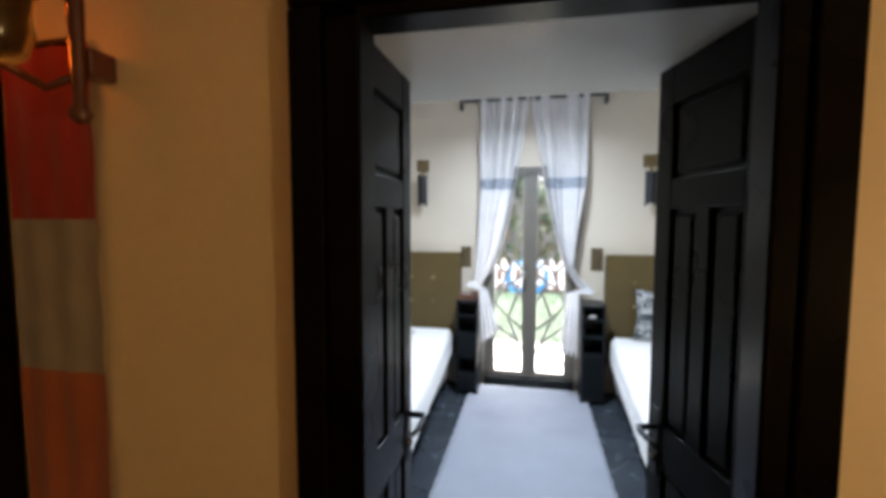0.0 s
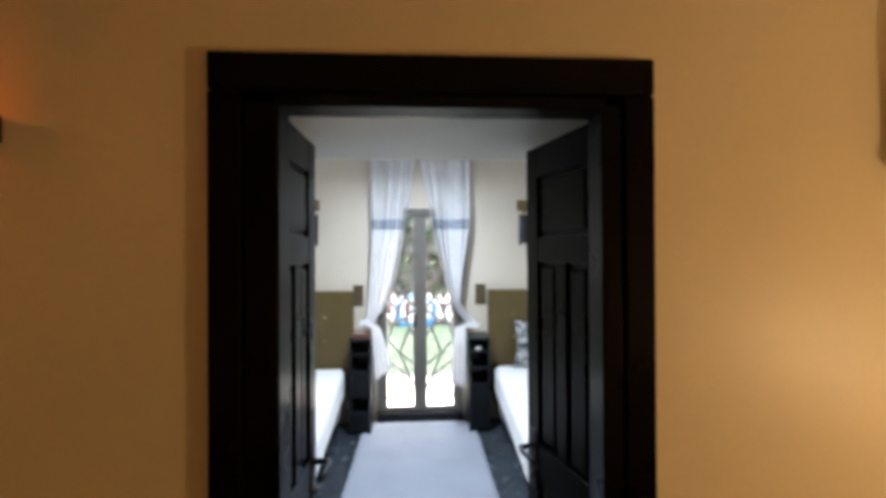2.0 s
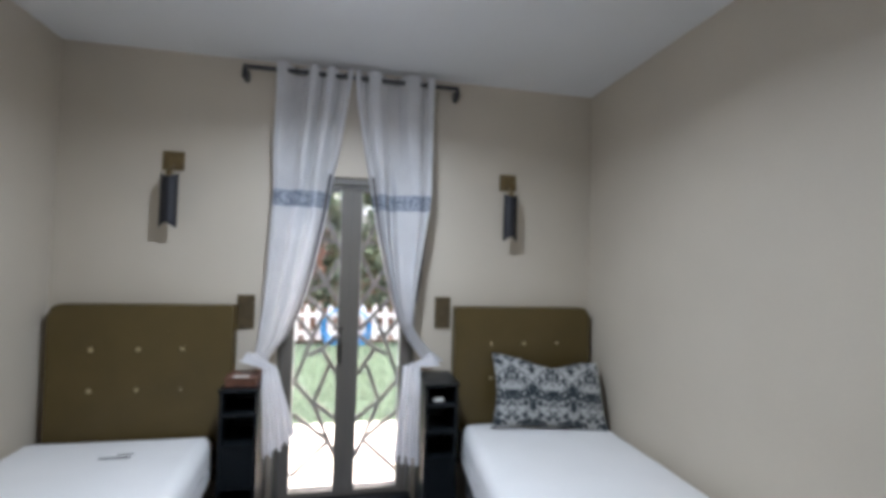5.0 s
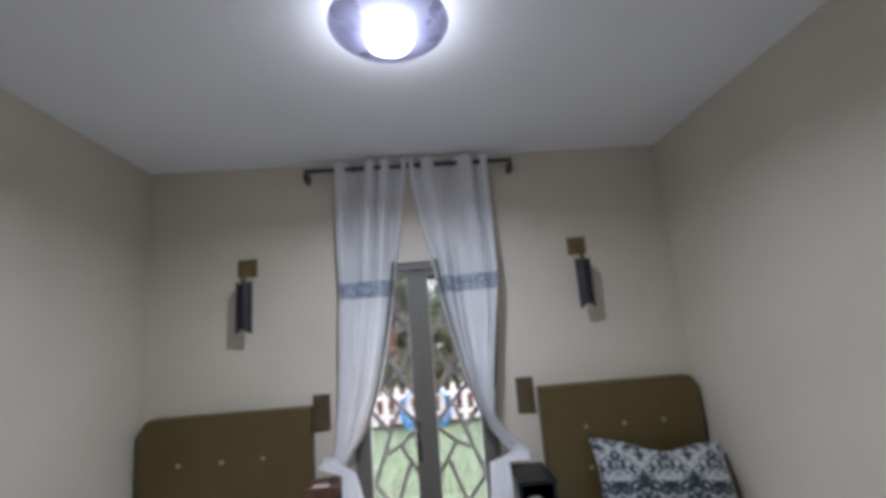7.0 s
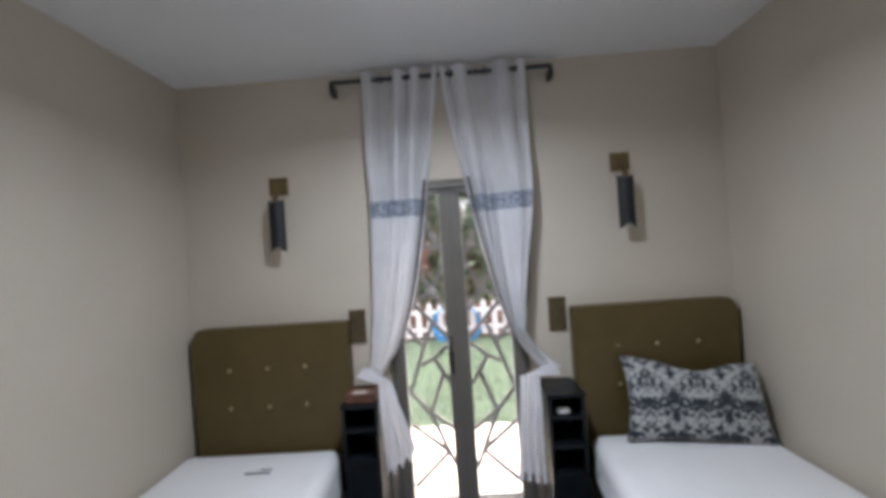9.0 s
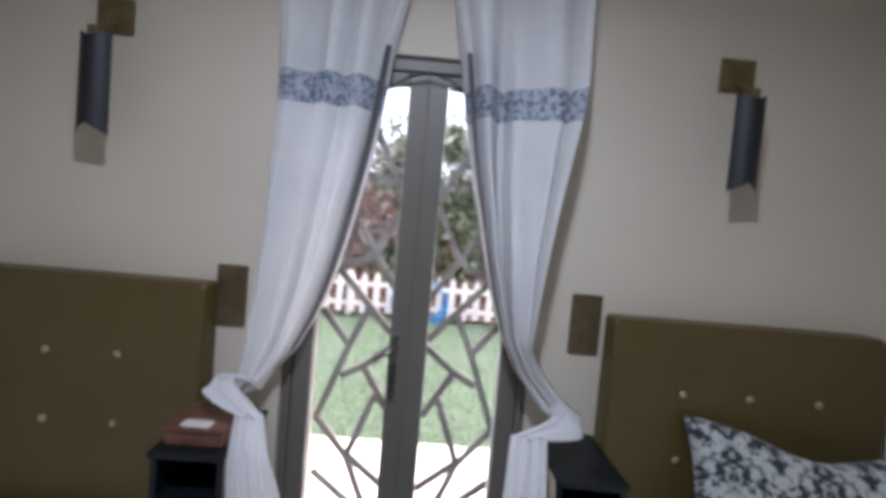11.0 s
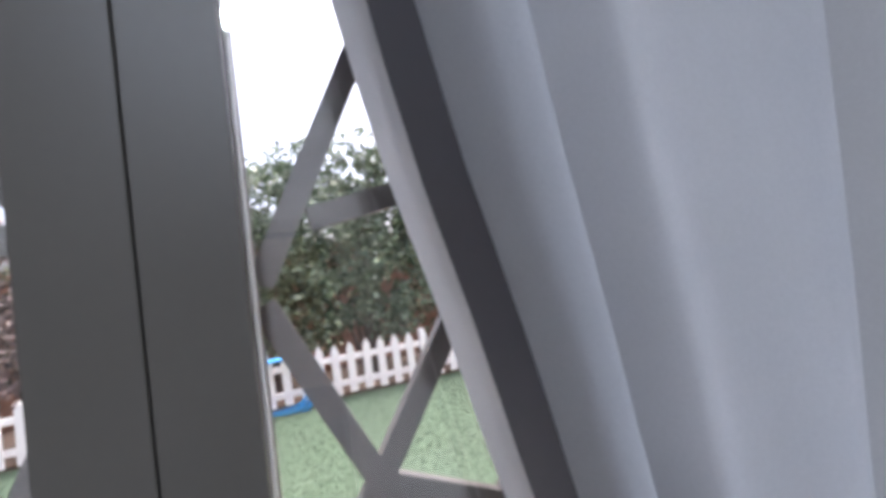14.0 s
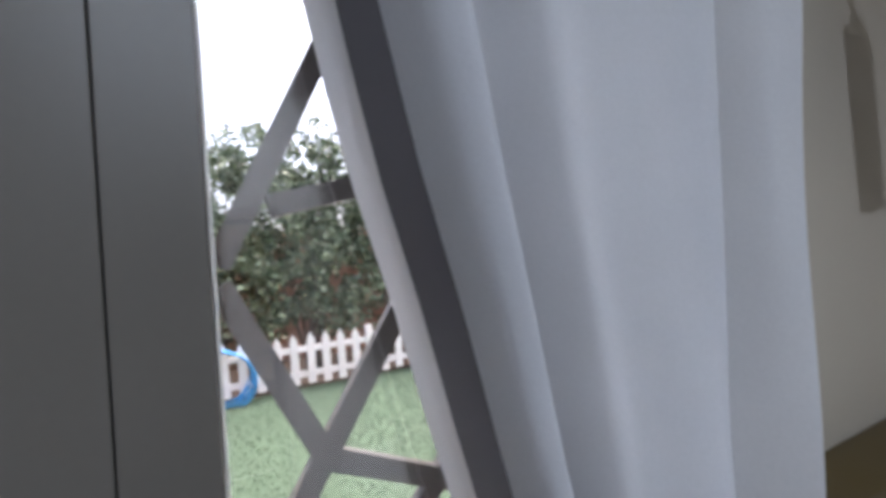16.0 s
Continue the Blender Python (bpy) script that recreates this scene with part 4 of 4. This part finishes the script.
hose = thing("garden_hose", "blue garden hose coiled over the white fence", "hose", at=(-0.08, 10.8, GZ))
for c in range(5):
    bm = bmesh.new()
    rr = 0.40 + 0.018 * c
    tube(bm, [(-0.08 + rr * math.cos(a * math.tau / 40 + 0.2) * (1 + 0.02 * math.sin(a + c)), 10.83 + 0.02 * math.sin(a * 0.9 + c * 2) - 0.012 * c, GZ + 0.36 + (rr * 0.85) * math.sin(a * math.tau / 40 + 0.2) - 0.02 * c) for a in range(41)], 0.013, 8, cap=False)
    part("coil", bm, PLASTICBLUE, hose, "", True)
# terracotta garden wall behind the hedge
setting("garden_wall", boxes((-14, 14, 12.9, 13.15, GZ - 0.02, 2.3)), TERRA, "terracotta rendered garden wall behind the fence", "wall")
setting("planting_bed", boxes((-12, 12, 11.05, 13.5, GZ - 0.03, GZ + 0.03)), SOIL, "soil bed behind the fence", "ground")


def leaves(count, mat, name, where, size, seed):
    """Many small bent leaves; where(rng) gives a place."""
    rng = random.Random(seed)
    vs, fs = [], []
    for _ in range(count):
        c = where(rng)
        s = size * rng.uniform(0.6, 1.4)
        m = Euler((rng.uniform(0, 6.3), rng.uniform(0, 6.3), rng.uniform(0, 6.3))).to_matrix()
        b = len(vs)
        for p in ((0, -1, 0), (0.42, -0.1, 0.12), (0, 1, 0.0), (-0.42, -0.1, 0.12)):
            vs.append(tuple(Vector(c) + m @ (Vector(p) * s)))
        fs += [(b, b + 1, b + 2), (b, b + 2, b + 3)]
    me = bpy.data.meshes.new(name)
    me.from_pydata(vs, [], fs)
    me.materials.append(mat)
    return me


def shrub(x, y, height, width, mat, count, seed, label):
    ob = thing("shrub", label, "shrub", "hedge shrubs", at=(x, y, GZ))
    rng = random.Random(seed)
    bm = bmesh.new()
    tips = []
    for k in range(9):
        a = rng.uniform(0, math.tau)
        r = width * rng.uniform(0.15, 0.5)
        hz = height * rng.uniform(0.55, 0.95)
        tip = Vector((x + r * math.cos(a), y + 0.55 * r * math.sin(a), GZ + hz))
        mid = Vector((x + 0.45 * r * math.cos(a) + rng.uniform(-0.1, 0.1), y + 0.25 * r * math.sin(a), GZ + hz * 0.5))
        tube(bm, [(x + rng.uniform(-0.12, 0.12), y + rng.uniform(-0.1, 0.1), GZ - 0.02), mid, tip], [0.035, 0.022, 0.006], 6)
        tips += [tip, mid, (tip + mid) / 2]
    part("branches", bm, BARK, ob)
    lumps = [(Vector((x + rng.uniform(-0.5, 0.5) * width, y + rng.uniform(-0.35, 0.35), GZ + height * (rng.uniform(0.12, 1.0) ** 0.8))), rng.uniform(0.16, 0.42)) for _ in range(70)]
    lumps += [(t, rng.uniform(0.12, 0.3)) for t in tips]
    def where(g):
        c, r = g.choice(lumps)
        d = Vector((g.gauss(0, 1), g.gauss(0, 1), g.gauss(0, 1))).normalized() * r * g.uniform(0.55, 1.0)
        return c + d
    me = leaves(count, mat, "foliage", where, 0.062, seed)
    o = new("foliage", me)
    o.parent = ob
    o.matrix_parent_inverse = ob.matrix_world.inverted()
    tagged(o, kind="stuff")


for i in range(11):
    x = -7.2 + i * 1.42
    dry = i in (3, 4)
    h = 3.75 + 0.35 * math.sin(i * 2.1)
    shrub(x, 11.85 + 0.15 * math.sin(i * 1.3), h if not dry else 3.0, 1.7, LEAFDRY if dry else LEAF, 8500 if not dry else 4200, 20 + i, "reddish half-bare shrub behind the fence" if dry else "tall leafy green hedge shrub behind the fence")

# lawn blades
rng = random.Random(9)
vs, fs = [], []
for _ in range(110000):
    y = 6.62 + (10.95 - 6.62) * rng.random()
    x = rng.uniform(-1, 1) * (1.2 + (y - 5) * 0.75)
    h, w, a = rng.uniform(0.006, 0.013), 0.008, rng.uniform(0, 6.3)
    dx, dy = math.cos(a) * w, math.sin(a) * w
    lx, ly = rng.uniform(-0.02, 0.02), rng.uniform(-0.02, 0.02)
    b = len(vs)
    vs += [(x - dx, y - dy, GZ - 0.02), (x + dx, y + dy, GZ - 0.02), (x + lx, y + ly, GZ - 0.02 + h)]
    fs.append((b, b + 1, b + 2))
me = bpy.data.meshes.new("grass")
me.from_pydata(vs, [], fs)
me.materials.append(GRASS)
tagged(new("grass", me), label="short green mown lawn grass before the fence", category="grass", kind="stuff")

# ---------------------------------------------------------------- paving slabs and floor stones, last
pave = setting("paving", boxes((-4.5, 4.5, 5.86, 6.60, GZ - 0.02, GZ - 0.004)), GROUT, "pale paving outside the garden door", "pavement")
rng = random.Random(3)
slab = mesh_of("paving_slab", boxes((-0.297, 0.297, -0.183, 0.183, 0, 0.02), bevel=0.004), PAVING)
for i in range(14):
    for j in range(2):
        o = new("paving_slab", slab)
        o.parent = pave
        o.location = (-3.9 + 0.6 * i + (0.3 if j % 2 else 0), 6.045 + 0.370 * j, GZ - 0.003 + rng.uniform(-0.002, 0.002))


def cells(x0, x1, y0, y1, step_size, seed):
    """Irregular stones: each seed point's own cell, cut from the rectangle."""
    r = random.Random(seed)
    pts = []
    nx2, ny2 = int((x1 - x0) / step_size) + 1, int((y1 - y0) / step_size) + 1
    for i in range(nx2):
        for j in range(ny2):
            pts.append((x0 + (i + 0.5 + r.uniform(-0.49, 0.49)) * (x1 - x0) / nx2, y0 + (j + 0.5 + r.uniform(-0.49, 0.49)) * (y1 - y0) / ny2))
    for a in pts:
        poly = [(x0, y0), (x1, y0), (x1, y1), (x0, y1)]
        for b in pts:
            if b == a or abs(a[0] - b[0]) + abs(a[1] - b[1]) > step_size * 5:
                continue
            mx, my, nx_, ny_ = (a[0] + b[0]) / 2, (a[1] + b[1]) / 2, b[0] - a[0], b[1] - a[1]
            ln = math.hypot(nx_, ny_)
            lim = -0.0032
            res = []
            for i in range(len(poly)):
                p, q = poly[i], poly[(i + 1) % len(poly)]
                dp = ((p[0] - mx) * nx_ + (p[1] - my) * ny_) / ln - lim
                dq = ((q[0] - mx) * nx_ + (q[1] - my) * ny_) / ln - lim
                if dp <= 0:
                    res.append(p)
                if dp * dq < 0:
                    t = dp / (dp - dq)
                    res.append((p[0] + (q[0] - p[0]) * t, p[1] + (q[1] - p[1]) * t))
            poly = res
            if len(poly) < 3:
                break
        if len(poly) >= 3:
            yield a, poly


floor = setting("floor", boxes((XL - 0.15, XR + 0.15, 1.56, FAR + 0.22, -0.12, 0.0)), GROUT, "dark slate floor with pale crooked joints", "floor")
floor_hall = setting("floor_hall", boxes((-2.35, 2.55, -1.75, 1.558, -0.12, 0.0)), GROUT, "dark slate hall floor with pale joints", "floor")


def stone(a, poly, parent):
    bm = bmesh.new()
    top = [bm.verts.new((x - a[0], y - a[1], 0.005)) for x, y in poly]
    low = [bm.verts.new((x - a[0], y - a[1], -0.004)) for x, y in poly]
    bm.faces.new(top)
    for i in range(len(poly)):
        j = (i + 1) % len(poly)
        bm.faces.new((top[i], low[i], low[j], top[j]))
    o = new("floor_stone", mesh_of("floor_stone", bm, SLATE))
    o.parent = parent
    o.location = (a[0], a[1], 0.0)


for a, poly in cells(XL, XR, 1.60, FAR - 0.036, 0.46, 14):
    stone(a, poly, floor)
for a, poly in cells(-2.2, 2.4, -1.6, 1.55, 0.5, 13):
    stone(a, poly, floor_hall)
